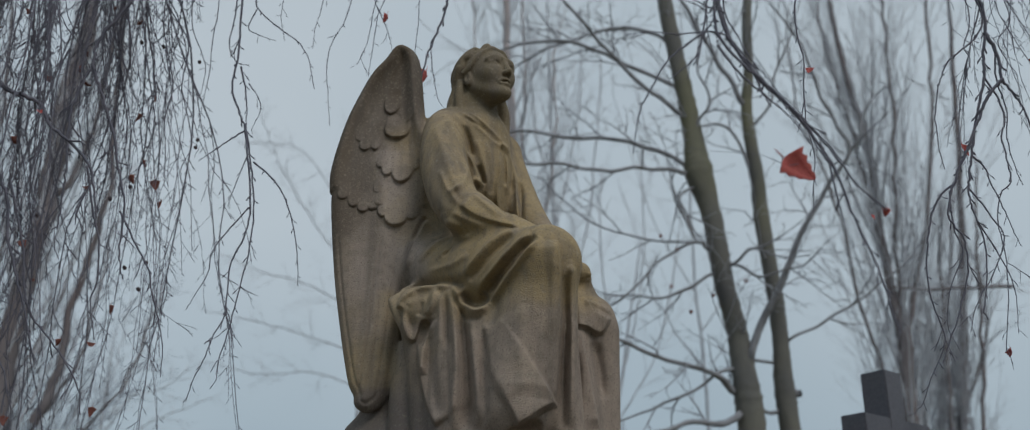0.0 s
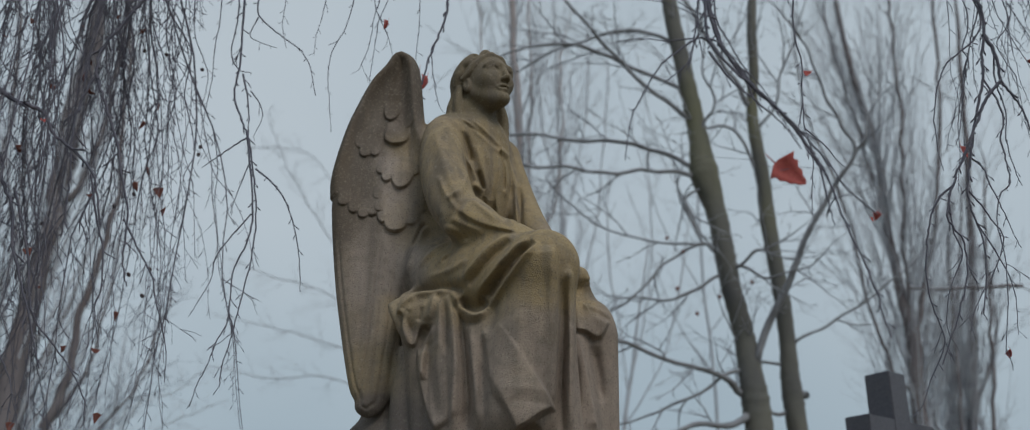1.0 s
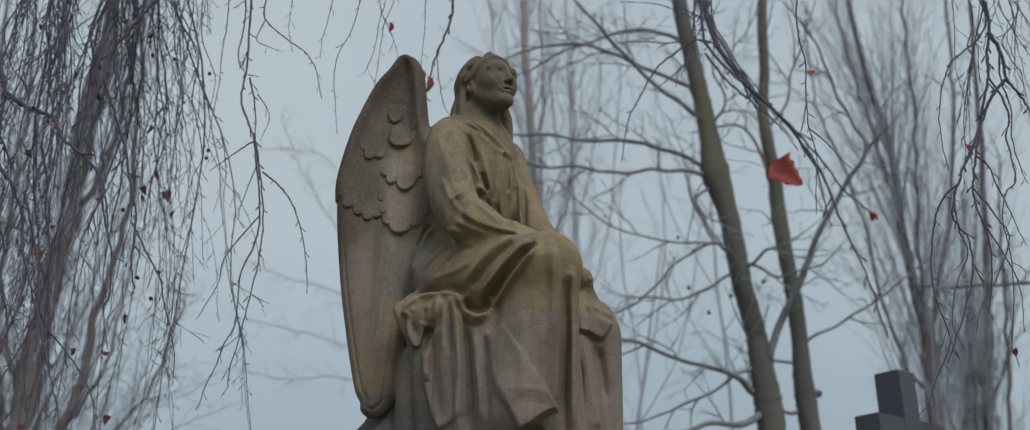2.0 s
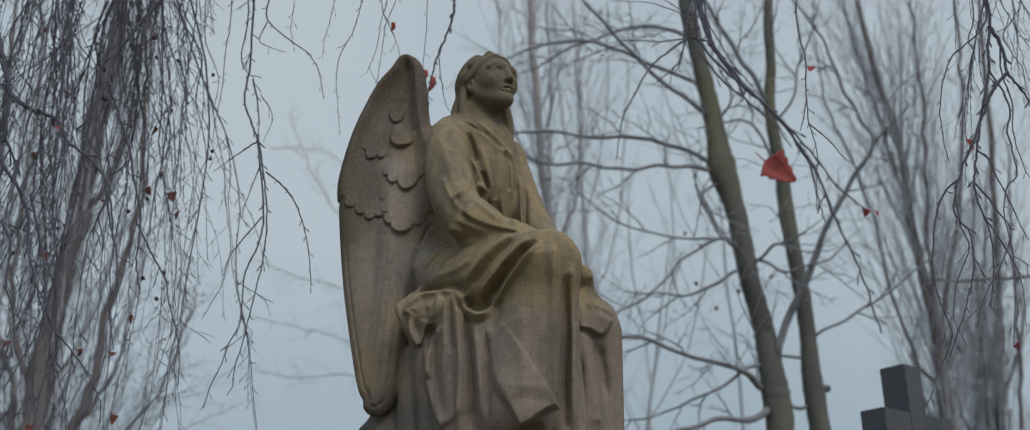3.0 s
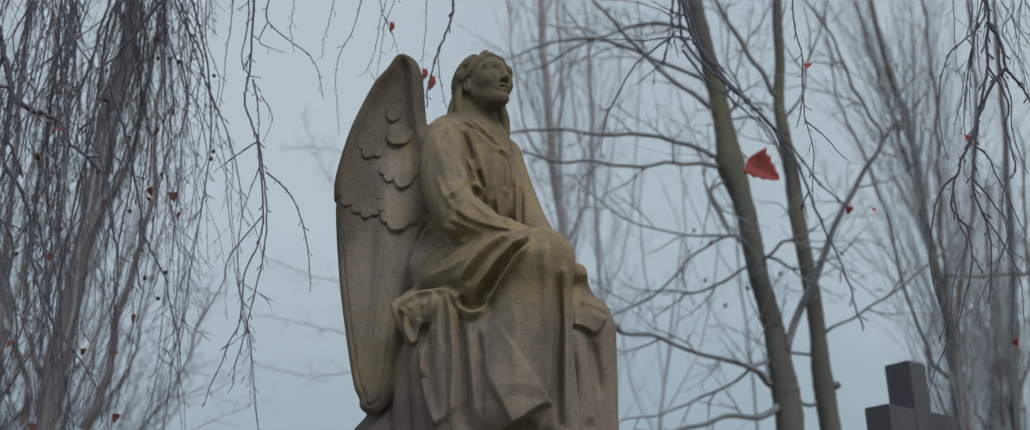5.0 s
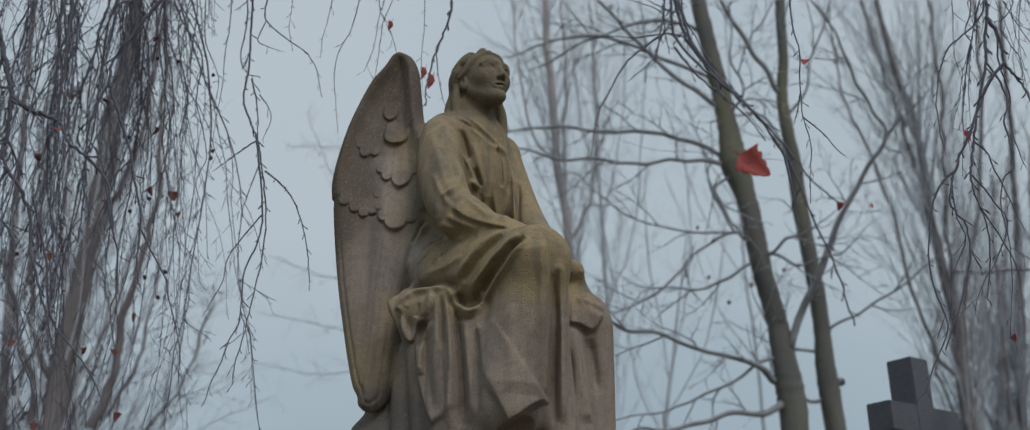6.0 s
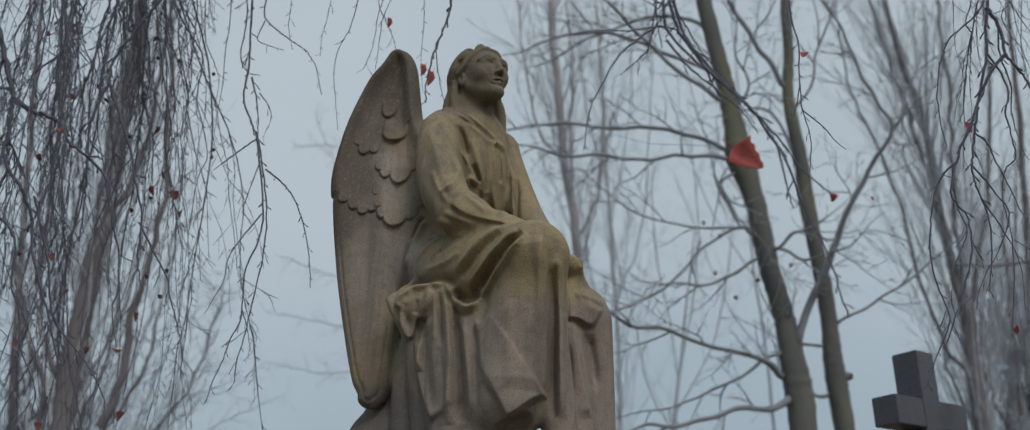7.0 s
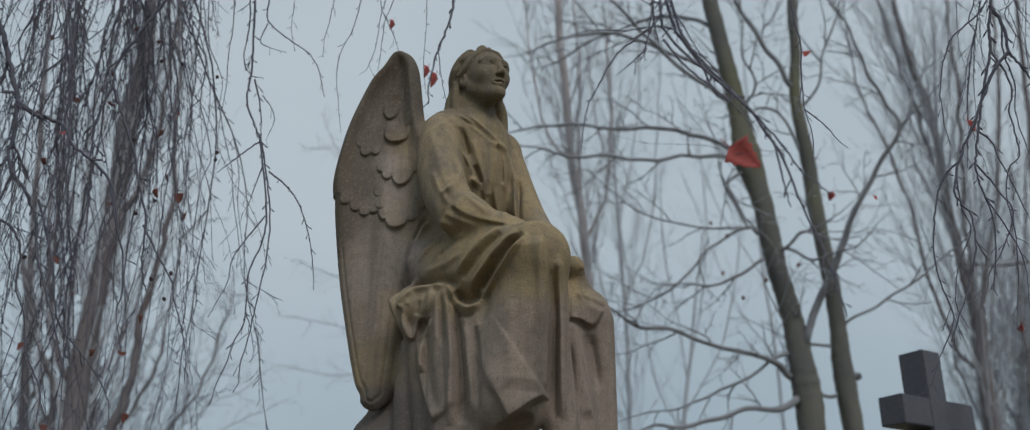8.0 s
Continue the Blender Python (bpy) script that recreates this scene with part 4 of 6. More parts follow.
# the pair of mossy trunks behind the statue
leafy_tree = tree("bare_tree",
     [((2.352, 12.700, 3.907), 0.1573), ((2.354, 12.700, 4.317), 0.1516), ((2.345, 12.700, 4.626), 0.1377), ((2.297, 12.700, 5.103), 0.1241), ((2.194, 12.650, 5.578), 0.1215), ((2.118, 12.600, 6.147), 0.1231), ((2.058, 12.600, 6.665), 0.1249), ((1.982, 12.600, 7.136), 0.1470), ((1.954, 12.600, 7.399), 0.1275), ((1.851, 12.600, 8.125), 0.1133), ((1.779, 12.600, 8.655), 0.1064), ((1.680, 12.600, 9.606), 0.0960)],
     [[((2.396, 12.700, 4.688), 0.0498), ((2.516, 12.600, 5.069), 0.0461), ((2.664, 12.500, 5.355), 0.0442), ((2.852, 12.400, 5.721), 0.0424), ((3.072, 12.300, 6.172), 0.0349), ((3.270, 12.200, 6.543), 0.0311), ((3.474, 12.100, 6.832), 0.0272), ((3.650, 12.000, 7.078), 0.0252), ((3.546, 12.000, 7.473), 0.0196), ((3.433, 12.000, 7.832), 0.0198), ((3.278, 12.000, 8.339), 0.0161), ((3.105, 12.000, 8.956), 0.0123)],
      [((3.650, 12.000, 7.078), 0.0194), ((3.826, 12.000, 7.374), 0.0156), ((3.964, 12.000, 7.721), 0.0118)],
      [((2.225, 12.700, 4.381), 0.0456), ((1.862, 12.400, 4.525), 0.0299), ((1.589, 12.200, 4.610), 0.0259), ((1.316, 12.000, 4.625), 0.0237), ((0.948, 11.800, 4.715), 0.0217), ((0.585, 11.600, 4.772), 0.0214), ((0.093, 11.400, 4.947), 0.0142)],
      [((2.316, 12.700, 4.149), 0.0528), ((1.965, 12.400, 3.989), 0.0331), ((1.639, 12.200, 3.919), 0.0290), ((1.263, 12.000, 3.808), 0.0249), ((0.893, 11.800, 3.706), 0.0210), ((0.401, 11.700, 3.655), 0.0139)],
      [((2.296, 12.700, 4.745), 0.0269), ((2.122, 12.600, 4.653), 0.0228), ((1.830, 12.500, 4.443), 0.0188), ((1.402, 12.400, 4.202), 0.0148), ((0.831, 12.300, 3.955), 0.0110), ((0.419, 12.300, 3.897), 0.0073)],
      [((2.173, 12.650, 5.877), 0.0277), ((1.984, 12.600, 5.749), 0.0196), ((1.683, 12.600, 5.576), 0.0196), ((1.289, 12.500, 5.489), 0.0136), ((0.874, 12.500, 5.525), 0.0078)],
      [((2.012, 12.600, 6.100), 0.0238), ((1.880, 12.600, 6.223), 0.0199), ((1.362, 12.500, 5.907), 0.0157), ((1.086, 12.400, 5.552), 0.0155), ((0.634, 12.400, 5.258), 0.0115), ((0.239, 12.300, 5.119), 0.0076)],
      [((1.880, 12.600, 6.223), 0.0159), ((1.742, 12.700, 6.594), 0.0162), ((1.633, 12.800, 6.986), 0.0124), ((1.719, 12.900, 7.391), 0.0084)],
      [((1.894, 12.600, 6.205), 0.0159), ((1.480, 12.700, 6.273), 0.0141), ((1.107, 12.800, 6.375), 0.0122), ((0.680, 12.900, 6.568), 0.0103), ((0.213, 13.000, 6.984), 0.0084)],
      [((2.150, 12.600, 5.877), 0.0236), ((2.279, 12.400, 5.886), 0.0194), ((2.426, 12.300, 5.977), 0.0193), ((2.560, 12.300, 6.014), 0.0155), ((2.807, 12.200, 6.142), 0.0077)],
      [((2.204, 12.600, 5.959), 0.0197), ((2.367, 12.500, 5.852), 0.0176), ((2.576, 12.400, 5.705), 0.0154), ((2.935, 12.300, 5.749), 0.0115)],
      [((1.935, 12.600, 7.156), 0.0368), ((1.681, 12.500, 7.129), 0.0284), ((1.367, 12.400, 7.122), 0.0242), ((0.736, 12.200, 7.001), 0.0219), ((0.316, 12.100, 7.023), 0.0198), ((-0.101, 12.000, 7.019), 0.0177), ((-0.526, 12.000, 7.130), 0.0139)],
      [((1.909, 12.600, 7.238), 0.0369), ((1.704, 12.600, 7.327), 0.0288), ((1.313, 12.700, 7.525), 0.0271), ((0.734, 12.800, 7.707), 0.0253), ((0.240, 12.900, 7.831), 0.0214), ((-0.371, 13.000, 7.932), 0.0195), ((-0.796, 13.000, 7.901), 0.0151)],
      [((1.807, 12.600, 8.336), 0.0338), ((1.611, 12.600, 8.411), 0.0275), ((1.168, 12.500, 8.567), 0.0254), ((0.769, 12.400, 8.759), 0.0233), ((0.377, 12.400, 8.894), 0.0213), ((-0.071, 12.300, 8.855), 0.0169), ((-0.479, 12.300, 8.757), 0.0127)],
      [((1.968, 12.600, 7.802), 0.0374), ((1.629, 12.500, 8.044), 0.0291), ((1.146, 12.300, 8.351), 0.0249), ((0.717, 12.200, 8.817), 0.0230), ((0.388, 12.100, 9.228), 0.0189)],
      [((1.761, 12.600, 8.881), 0.0300), ((1.495, 12.700, 9.151), 0.0261), ((1.016, 12.800, 9.356), 0.0242), ((0.441, 12.900, 9.239), 0.0177), ((-0.169, 13.000, 9.020), 0.0133)],
      [((2.004, 12.600, 7.424), 0.0247), ((1.997, 12.500, 7.788), 0.0206), ((2.100, 12.400, 8.000), 0.0165), ((2.005, 12.400, 8.579), 0.0126), ((2.040, 12.400, 9.259), 0.0085)],
      [((2.070, 12.600, 7.017), 0.0203), ((1.699, 12.500, 6.810), 0.0181), ((1.723, 12.400, 6.508), 0.0159), ((1.860, 12.400, 6.249), 0.0118)]],
     BARK_MOSS, FINE_HAZED_TWIG, "tall bare tree with mossy greenish bark and crooked limbs", 11, every=0.34, length=1.2, thin=0.012, lift=0.0, depth=2, burls=(((1.987, 12.600, 7.199), 0.22), ((2.346, 12.700, 4.317), 0.08)))

tree("bare_tree",
     [((2.901, 13.100, 3.974), 0.1195), ((2.885, 13.100, 4.395), 0.1170), ((2.872, 13.100, 4.714), 0.1063), ((2.885, 13.100, 5.203), 0.0998), ((2.844, 13.100, 6.049), 0.0980), ((2.769, 13.100, 6.938), 0.0963), ((2.732, 13.100, 7.870), 0.0815), ((2.734, 13.100, 8.353), 0.0738), ((2.788, 13.100, 8.846), 0.0659), ((2.857, 13.100, 9.871), 0.0631)],
     [[((2.742, 13.100, 8.255), 0.0390), ((2.596, 13.000, 8.501), 0.0347), ((2.443, 13.000, 8.824), 0.0328), ((2.171, 13.000, 9.352), 0.0311), ((2.001, 13.000, 9.806), 0.0269)],
      [((2.732, 13.100, 7.966), 0.0215), ((3.003, 13.000, 8.289), 0.0172), ((3.190, 13.000, 8.871), 0.0153), ((3.481, 13.000, 9.568), 0.0111)],
      [((2.762, 13.100, 7.213), 0.0253), ((2.574, 13.000, 7.780), 0.0191), ((2.298, 13.000, 8.010), 0.0171), ((2.068, 12.900, 7.930), 0.0128)],
      [((2.877, 13.100, 4.835), 0.0276), ((2.698, 13.000, 4.853), 0.0196), ((2.524, 12.900, 4.815), 0.0195)],
      [((2.947, 13.100, 4.473), 0.0625), ((3.030, 13.050, 4.475), 0.0350)],
      [((2.914, 13.100, 5.037), 0.0199), ((3.095, 13.000, 5.144), 0.0178), ((3.410, 13.000, 5.308), 0.0159), ((3.792, 13.000, 5.547), 0.0139), ((4.228, 13.000, 5.871), 0.0120), ((4.633, 13.000, 6.218), 0.0081)],
      [((2.862, 13.100, 4.396), 0.0312), ((2.639, 13.000, 4.261), 0.0232), ((2.472, 12.900, 4.281), 0.0192)]],
     BARK_MOSS, FINE_HAZED_TWIG, "slender bare tree with dark mossy bark beside another trunk", 12, every=0.42, length=1.2, thin=0.012, lift=0.02, depth=2, burls=(((2.918, 13.100, 4.489), 0.1),))

# steep-branched trees far behind
tree("bare_poplar",
     [((7.261, 22.000, 5.600), 0.1474), ((7.278, 22.000, 6.300), 0.1427), ((7.300, 22.000, 6.963), 0.1443), ((7.348, 22.000, 7.641), 0.1526), ((7.228, 22.000, 8.622), 0.1012), ((7.138, 22.000, 9.781), 0.0894), ((7.160, 22.000, 10.527), 0.0904), ((7.107, 22.000, 12.076), 0.0784), ((6.838, 22.000, 13.713), 0.0659), ((6.700, 22.000, 15.432), 0.0526)],
     [[((7.334, 22.000, 7.368), 0.0666), ((7.702, 22.000, 8.608), 0.0534), ((8.108, 22.000, 10.046), 0.0446), ((8.522, 22.000, 12.021), 0.0409), ((8.767, 22.000, 13.962), 0.0369), ((8.914, 22.000, 15.674), 0.0324)],
      [((7.252, 22.000, 6.301), 0.0467), ((6.947, 22.000, 6.837), 0.0377), ((6.712, 22.000, 7.561), 0.0382), ((6.509, 22.000, 8.699), 0.0341), ((6.338, 22.000, 10.194), 0.0300), ((5.980, 22.000, 11.803), 0.0256), ((5.684, 22.000, 12.937), 0.0209), ((5.595, 22.000, 14.788), 0.0161)],
      [((7.337, 22.000, 7.917), 0.0432), ((7.276, 21.500, 9.729), 0.0387), ((7.548, 21.500, 11.813), 0.0351), ((7.670, 21.500, 14.050), 0.0311), ((7.744, 21.500, 15.401), 0.0265)],
      [((7.091, 22.000, 10.228), 0.0399), ((6.856, 22.000, 12.086), 0.0360), ((6.625, 22.000, 13.391), 0.0315), ((6.366, 22.000, 15.098), 0.0269)]],
     BARK_BIRCH, FAR_HAZED_TWIG, "tall bare tree with steep slender branches, hazy", 21, every=0.5, length=2.2, thin=0.014, lift=0.06, depth=1, spread=0.55,
     extra=upright_boughs(70, 3.0, 12.0, 7.0, 0.018, 0.24, (0.5, 1.5, 0.0075, 1)))
tree("bare_poplar",
     [((9.008, 24.000, 5.951), 0.0976), ((9.205, 24.000, 7.284), 0.0925), ((9.421, 24.000, 8.917), 0.0875), ((9.649, 24.000, 10.633), 0.0748), ((9.913, 24.000, 12.950), 0.0618), ((10.134, 24.000, 15.432), 0.0480)],
     [[((8.558, 23.500, 5.863), 0.0443), ((8.682, 23.500, 7.457), 0.0403), ((8.828, 23.500, 9.226), 0.0363), ((9.104, 23.500, 11.413), 0.0321)], [((9.222, 23.500, 5.851), 0.0441), ((9.495, 23.500, 7.726), 0.0405), ((9.691, 23.500, 9.505), 0.0364), ((9.981, 23.500, 11.871), 0.0269)],
      [((6.766, 21.000, 8.371), 0.0139), ((7.514, 21.000, 8.309), 0.0231), ((8.273, 21.000, 8.341), 0.0277), ((9.279, 21.000, 8.366), 0.0369)]],
     BARK_BIRCH, FAR_HAZED_TWIG, "bare tree with thin upright stems in the mist", 22, every=0.5, length=2.0, thin=0.014, lift=0.06, depth=1, spread=0.55,
     extra=upright_boughs(80, 0.5, 7.0, 5.5, 0.018, 0.2, (0.45, 1.4, 0.0075, 1)))
tree("bare_birch",
     [((-0.340, 21.000, 8.638), 0.0924), ((-0.400, 21.000, 9.776), 0.0875), ((-0.580, 21.000, 11.120), 0.0895), ((-0.640, 21.000, 12.674), 0.0847), ((-0.720, 21.000, 14.143), 0.0722), ((-0.780, 21.000, 15.507), 0.0664)],
     [[((-0.370, 21.000, 9.202), 0.0384), ((0.121, 21.000, 10.347), 0.0293), ((0.301, 21.000, 11.849), 0.0250), ((0.287, 21.000, 13.760), 0.0206)], [((-0.412, 21.000, 9.924), 0.0340), ((-0.433, 21.000, 11.264), 0.0298), ((-0.341, 21.000, 13.137), 0.0256), ((-0.390, 21.000, 15.133), 0.0211)],
      [((-0.575, 21.000, 10.968), 0.0297), ((-1.091, 21.000, 11.903), 0.0251), ((-1.365, 21.000, 13.506), 0.0206), ((-1.507, 21.000, 15.188), 0.0159)]],
     BARK_HAZED, FAR_HAZED_TWIG, "slender bare birch standing far off in the mist", 23, every=0.55, length=1.8, thin=0.013, lift=0.04, depth=1, spread=0.6,
     extra=upright_boughs(44, 6.0, 16.0, 4.5, 0.016, 0.3, (0.4, 1.2, 0.0075, 1)))
tree("bare_poplar",
     [((-7.610, 15.000, 4.540), 0.1664), ((-7.592, 15.000, 5.523), 0.1703), ((-7.498, 15.000, 6.512), 0.1452), ((-7.465, 15.000, 7.023), 0.1518), ((-7.349, 15.000, 7.758), 0.1493), ((-7.436, 15.000, 8.085), 0.1404), ((-7.370, 15.000, 8.633), 0.1573), ((-7.333, 15.000, 9.195), 0.1694), ((-7.290, 15.000, 9.889), 0.1615), ((-7.256, 15.000, 10.363), 0.1474), ((-7.195, 15.000, 10.967), 0.1226), ((-7.187, 15.000, 11.590), 0.0972)],
     [[((-7.039, 15.000, 4.529), 0.0784), ((-6.892, 15.000, 5.030), 0.0700), ((-6.764, 15.000, 5.350), 0.0611), ((-6.771, 15.000, 6.121), 0.0526), ((-6.606, 15.000, 6.895), 0.0487), ((-6.500, 15.000, 8.053), 0.0399), ((-6.527, 15.000, 9.393), 0.0309), ((-6.640, 15.000, 11.065), 0.0267)],
      [((-7.431, 15.000, 7.760), 0.0697), ((-7.080, 15.000, 8.181), 0.0502), ((-6.894, 15.000, 8.727), 0.0457), ((-6.799, 15.000, 9.635), 0.0362), ((-6.731, 15.000, 10.823), 0.0318), ((-6.714, 15.000, 11.694), 0.0270)],
      [((-7.599, 15.000, 4.950), 0.0467), ((-8.032, 15.000, 5.827), 0.0430), ((-8.261, 15.000, 6.840), 0.0391), ((-8.308, 15.000, 8.114), 0.0352), ((-8.315, 15.000, 9.464), 0.0311), ((-8.472, 15.000, 11.151), 0.0269)],
      [((-7.915, 15.000, 4.546), 0.0555), ((-7.994, 15.000, 5.244), 0.0471), ((-8.363, 15.000, 6.033), 0.0432), ((-8.781, 15.000, 7.272), 0.0346)]],
     BARK_BIRCH, FAR_HAZED_TWIG, "tall bare tree with reddish brown bark and steep branches", 24, every=0.45, length=1.7, thin=0.011, lift=0.05, depth=1, spread=0.55,
     extra=upright_boughs(40, 0.8, 10.0, 5.5, 0.03, 0.28, (0.4, 1.2, 0.009, 1)))

# far low crowns in the mist, between the trunks
tree("bare_tree",
     [((-10.442, 26.000, 4.165), 0.0452), ((-10.523, 26.000, 5.064), 0.0404), ((-10.567, 26.000, 5.676), 0.0407), ((-10.560, 26.000, 6.142), 0.0355)],
     [[((-10.567, 26.000, 5.676), 0.0204), ((-10.328, 26.000, 6.769), 0.0159), ((-9.912, 26.000, 7.402), 0.0160), ((-9.307, 26.000, 7.551), 0.0128), ((-8.617, 26.000, 8.025), 0.0105)], [((-10.589, 26.000, 5.987), 0.0204), ((-10.254, 26.000, 7.247), 0.0160), ((-9.871, 26.000, 8.218), 0.0162), ((-9.781, 26.000, 9.222), 0.0131), ((-9.532, 26.000, 9.729), 0.0107)],
      [((-10.602, 26.000, 5.832), 0.0204), ((-11.197, 26.000, 6.945), 0.0160), ((-11.658, 26.000, 7.929), 0.0162), ((-12.009, 26.000, 9.279), 0.0132)], [((-10.560, 26.000, 6.142), 0.0205), ((-10.549, 26.000, 7.253), 0.0160), ((-10.369, 26.000, 8.230), 0.0130), ((-10.319, 26.000, 9.236), 0.0107), ((-10.233, 26.000, 10.269), 0.0108)], [((-10.576, 26.000, 5.754), 0.0204), ((-9.841, 26.000, 6.474), 0.0158), ((-9.079, 26.000, 6.903), 0.0127), ((-8.298, 26.000, 7.207), 0.0103)]],
     FAR_HAZED_TWIG, FAR_HAZED_TWIG, "small bare tree far off, pale in the mist", 31, every=0.25, length=1.2, thin=0.0085, lift=0.0, depth=1, spread=1.0)
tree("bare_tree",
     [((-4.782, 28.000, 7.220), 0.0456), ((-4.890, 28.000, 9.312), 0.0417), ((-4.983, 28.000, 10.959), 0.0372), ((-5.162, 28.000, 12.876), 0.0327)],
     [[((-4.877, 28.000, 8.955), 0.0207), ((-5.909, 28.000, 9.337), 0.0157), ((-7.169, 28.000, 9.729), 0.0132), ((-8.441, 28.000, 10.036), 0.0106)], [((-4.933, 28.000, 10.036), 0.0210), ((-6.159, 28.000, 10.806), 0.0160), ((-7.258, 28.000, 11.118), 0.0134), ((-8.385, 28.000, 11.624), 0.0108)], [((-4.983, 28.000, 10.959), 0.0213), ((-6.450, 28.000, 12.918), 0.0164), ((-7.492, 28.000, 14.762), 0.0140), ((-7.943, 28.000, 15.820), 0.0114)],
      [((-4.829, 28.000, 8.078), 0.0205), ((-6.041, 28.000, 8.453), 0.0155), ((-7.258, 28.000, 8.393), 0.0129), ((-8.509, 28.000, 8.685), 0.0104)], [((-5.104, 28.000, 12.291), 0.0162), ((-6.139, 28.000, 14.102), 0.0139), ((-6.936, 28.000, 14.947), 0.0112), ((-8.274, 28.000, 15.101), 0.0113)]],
     FAR_HAZED_TWIG, FAR_HAZED_TWIG, "thin bare tree hardly visible in the mist", 33, every=0.26, length=1.1, thin=0.0075, lift=0.0, depth=1, spread=1.0)
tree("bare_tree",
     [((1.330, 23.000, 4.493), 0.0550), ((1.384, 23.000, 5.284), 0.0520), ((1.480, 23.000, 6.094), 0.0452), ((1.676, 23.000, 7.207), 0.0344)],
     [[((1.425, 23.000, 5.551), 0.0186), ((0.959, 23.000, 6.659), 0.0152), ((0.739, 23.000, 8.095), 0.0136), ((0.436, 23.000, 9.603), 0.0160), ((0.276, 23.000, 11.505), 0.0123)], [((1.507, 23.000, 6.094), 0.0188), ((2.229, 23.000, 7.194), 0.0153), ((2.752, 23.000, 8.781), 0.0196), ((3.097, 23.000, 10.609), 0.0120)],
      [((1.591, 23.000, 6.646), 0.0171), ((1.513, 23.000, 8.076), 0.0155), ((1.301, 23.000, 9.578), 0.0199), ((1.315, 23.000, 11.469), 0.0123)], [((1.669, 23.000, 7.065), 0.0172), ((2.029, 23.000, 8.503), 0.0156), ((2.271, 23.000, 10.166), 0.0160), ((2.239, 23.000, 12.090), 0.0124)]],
     FAR_HAZED_TWIG, FAR_HAZED_TWIG, "bare thicket tree with fine upright twigs in the mist", 32, every=0.5, length=1.8, thin=0.007, lift=0.06, depth=1, spread=0.7)

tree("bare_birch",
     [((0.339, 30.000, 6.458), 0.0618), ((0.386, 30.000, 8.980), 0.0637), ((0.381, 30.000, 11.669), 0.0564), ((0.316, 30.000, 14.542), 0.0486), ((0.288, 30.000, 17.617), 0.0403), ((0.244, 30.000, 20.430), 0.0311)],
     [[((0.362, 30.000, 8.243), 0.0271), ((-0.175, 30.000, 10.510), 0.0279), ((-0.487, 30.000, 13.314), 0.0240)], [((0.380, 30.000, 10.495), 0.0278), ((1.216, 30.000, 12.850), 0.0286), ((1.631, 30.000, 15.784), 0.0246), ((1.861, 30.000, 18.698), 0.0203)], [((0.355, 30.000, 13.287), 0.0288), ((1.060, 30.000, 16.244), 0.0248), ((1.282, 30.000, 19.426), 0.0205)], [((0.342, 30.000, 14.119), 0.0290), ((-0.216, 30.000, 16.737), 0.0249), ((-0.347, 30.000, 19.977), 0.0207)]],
     FAR_HAZED_TWIG, FAR_HAZED_TWIG, "thin birch far behind the other trees, pale with haze", 41, every=0.55, length=2.0, thin=0.007, lift=0.05, depth=1, spread=0.7,
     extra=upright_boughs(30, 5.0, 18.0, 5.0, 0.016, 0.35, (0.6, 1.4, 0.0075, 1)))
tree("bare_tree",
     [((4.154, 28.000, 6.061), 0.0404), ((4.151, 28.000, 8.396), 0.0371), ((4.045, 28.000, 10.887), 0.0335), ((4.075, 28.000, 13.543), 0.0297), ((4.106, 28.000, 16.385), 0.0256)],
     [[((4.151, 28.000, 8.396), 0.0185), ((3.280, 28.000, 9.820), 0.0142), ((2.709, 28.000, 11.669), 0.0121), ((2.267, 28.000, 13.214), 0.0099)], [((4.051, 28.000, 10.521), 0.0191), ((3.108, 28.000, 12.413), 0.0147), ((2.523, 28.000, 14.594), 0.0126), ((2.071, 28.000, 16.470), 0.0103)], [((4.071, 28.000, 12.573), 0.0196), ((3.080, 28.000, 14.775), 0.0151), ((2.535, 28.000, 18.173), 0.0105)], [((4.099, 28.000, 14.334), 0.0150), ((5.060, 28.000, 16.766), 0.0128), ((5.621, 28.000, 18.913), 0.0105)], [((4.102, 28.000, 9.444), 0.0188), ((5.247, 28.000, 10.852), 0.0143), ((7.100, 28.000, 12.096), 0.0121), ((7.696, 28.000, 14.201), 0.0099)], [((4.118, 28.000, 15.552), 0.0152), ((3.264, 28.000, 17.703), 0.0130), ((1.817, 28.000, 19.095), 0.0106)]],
     FAR_HAZED_TWIG, FAR_HAZED_TWIG, "broad bare tree with hazy twigs far behind the trunks", 42, every=0.7, length=1.8, thin=0.007, lift=0.01, depth=2, spread=0.95)
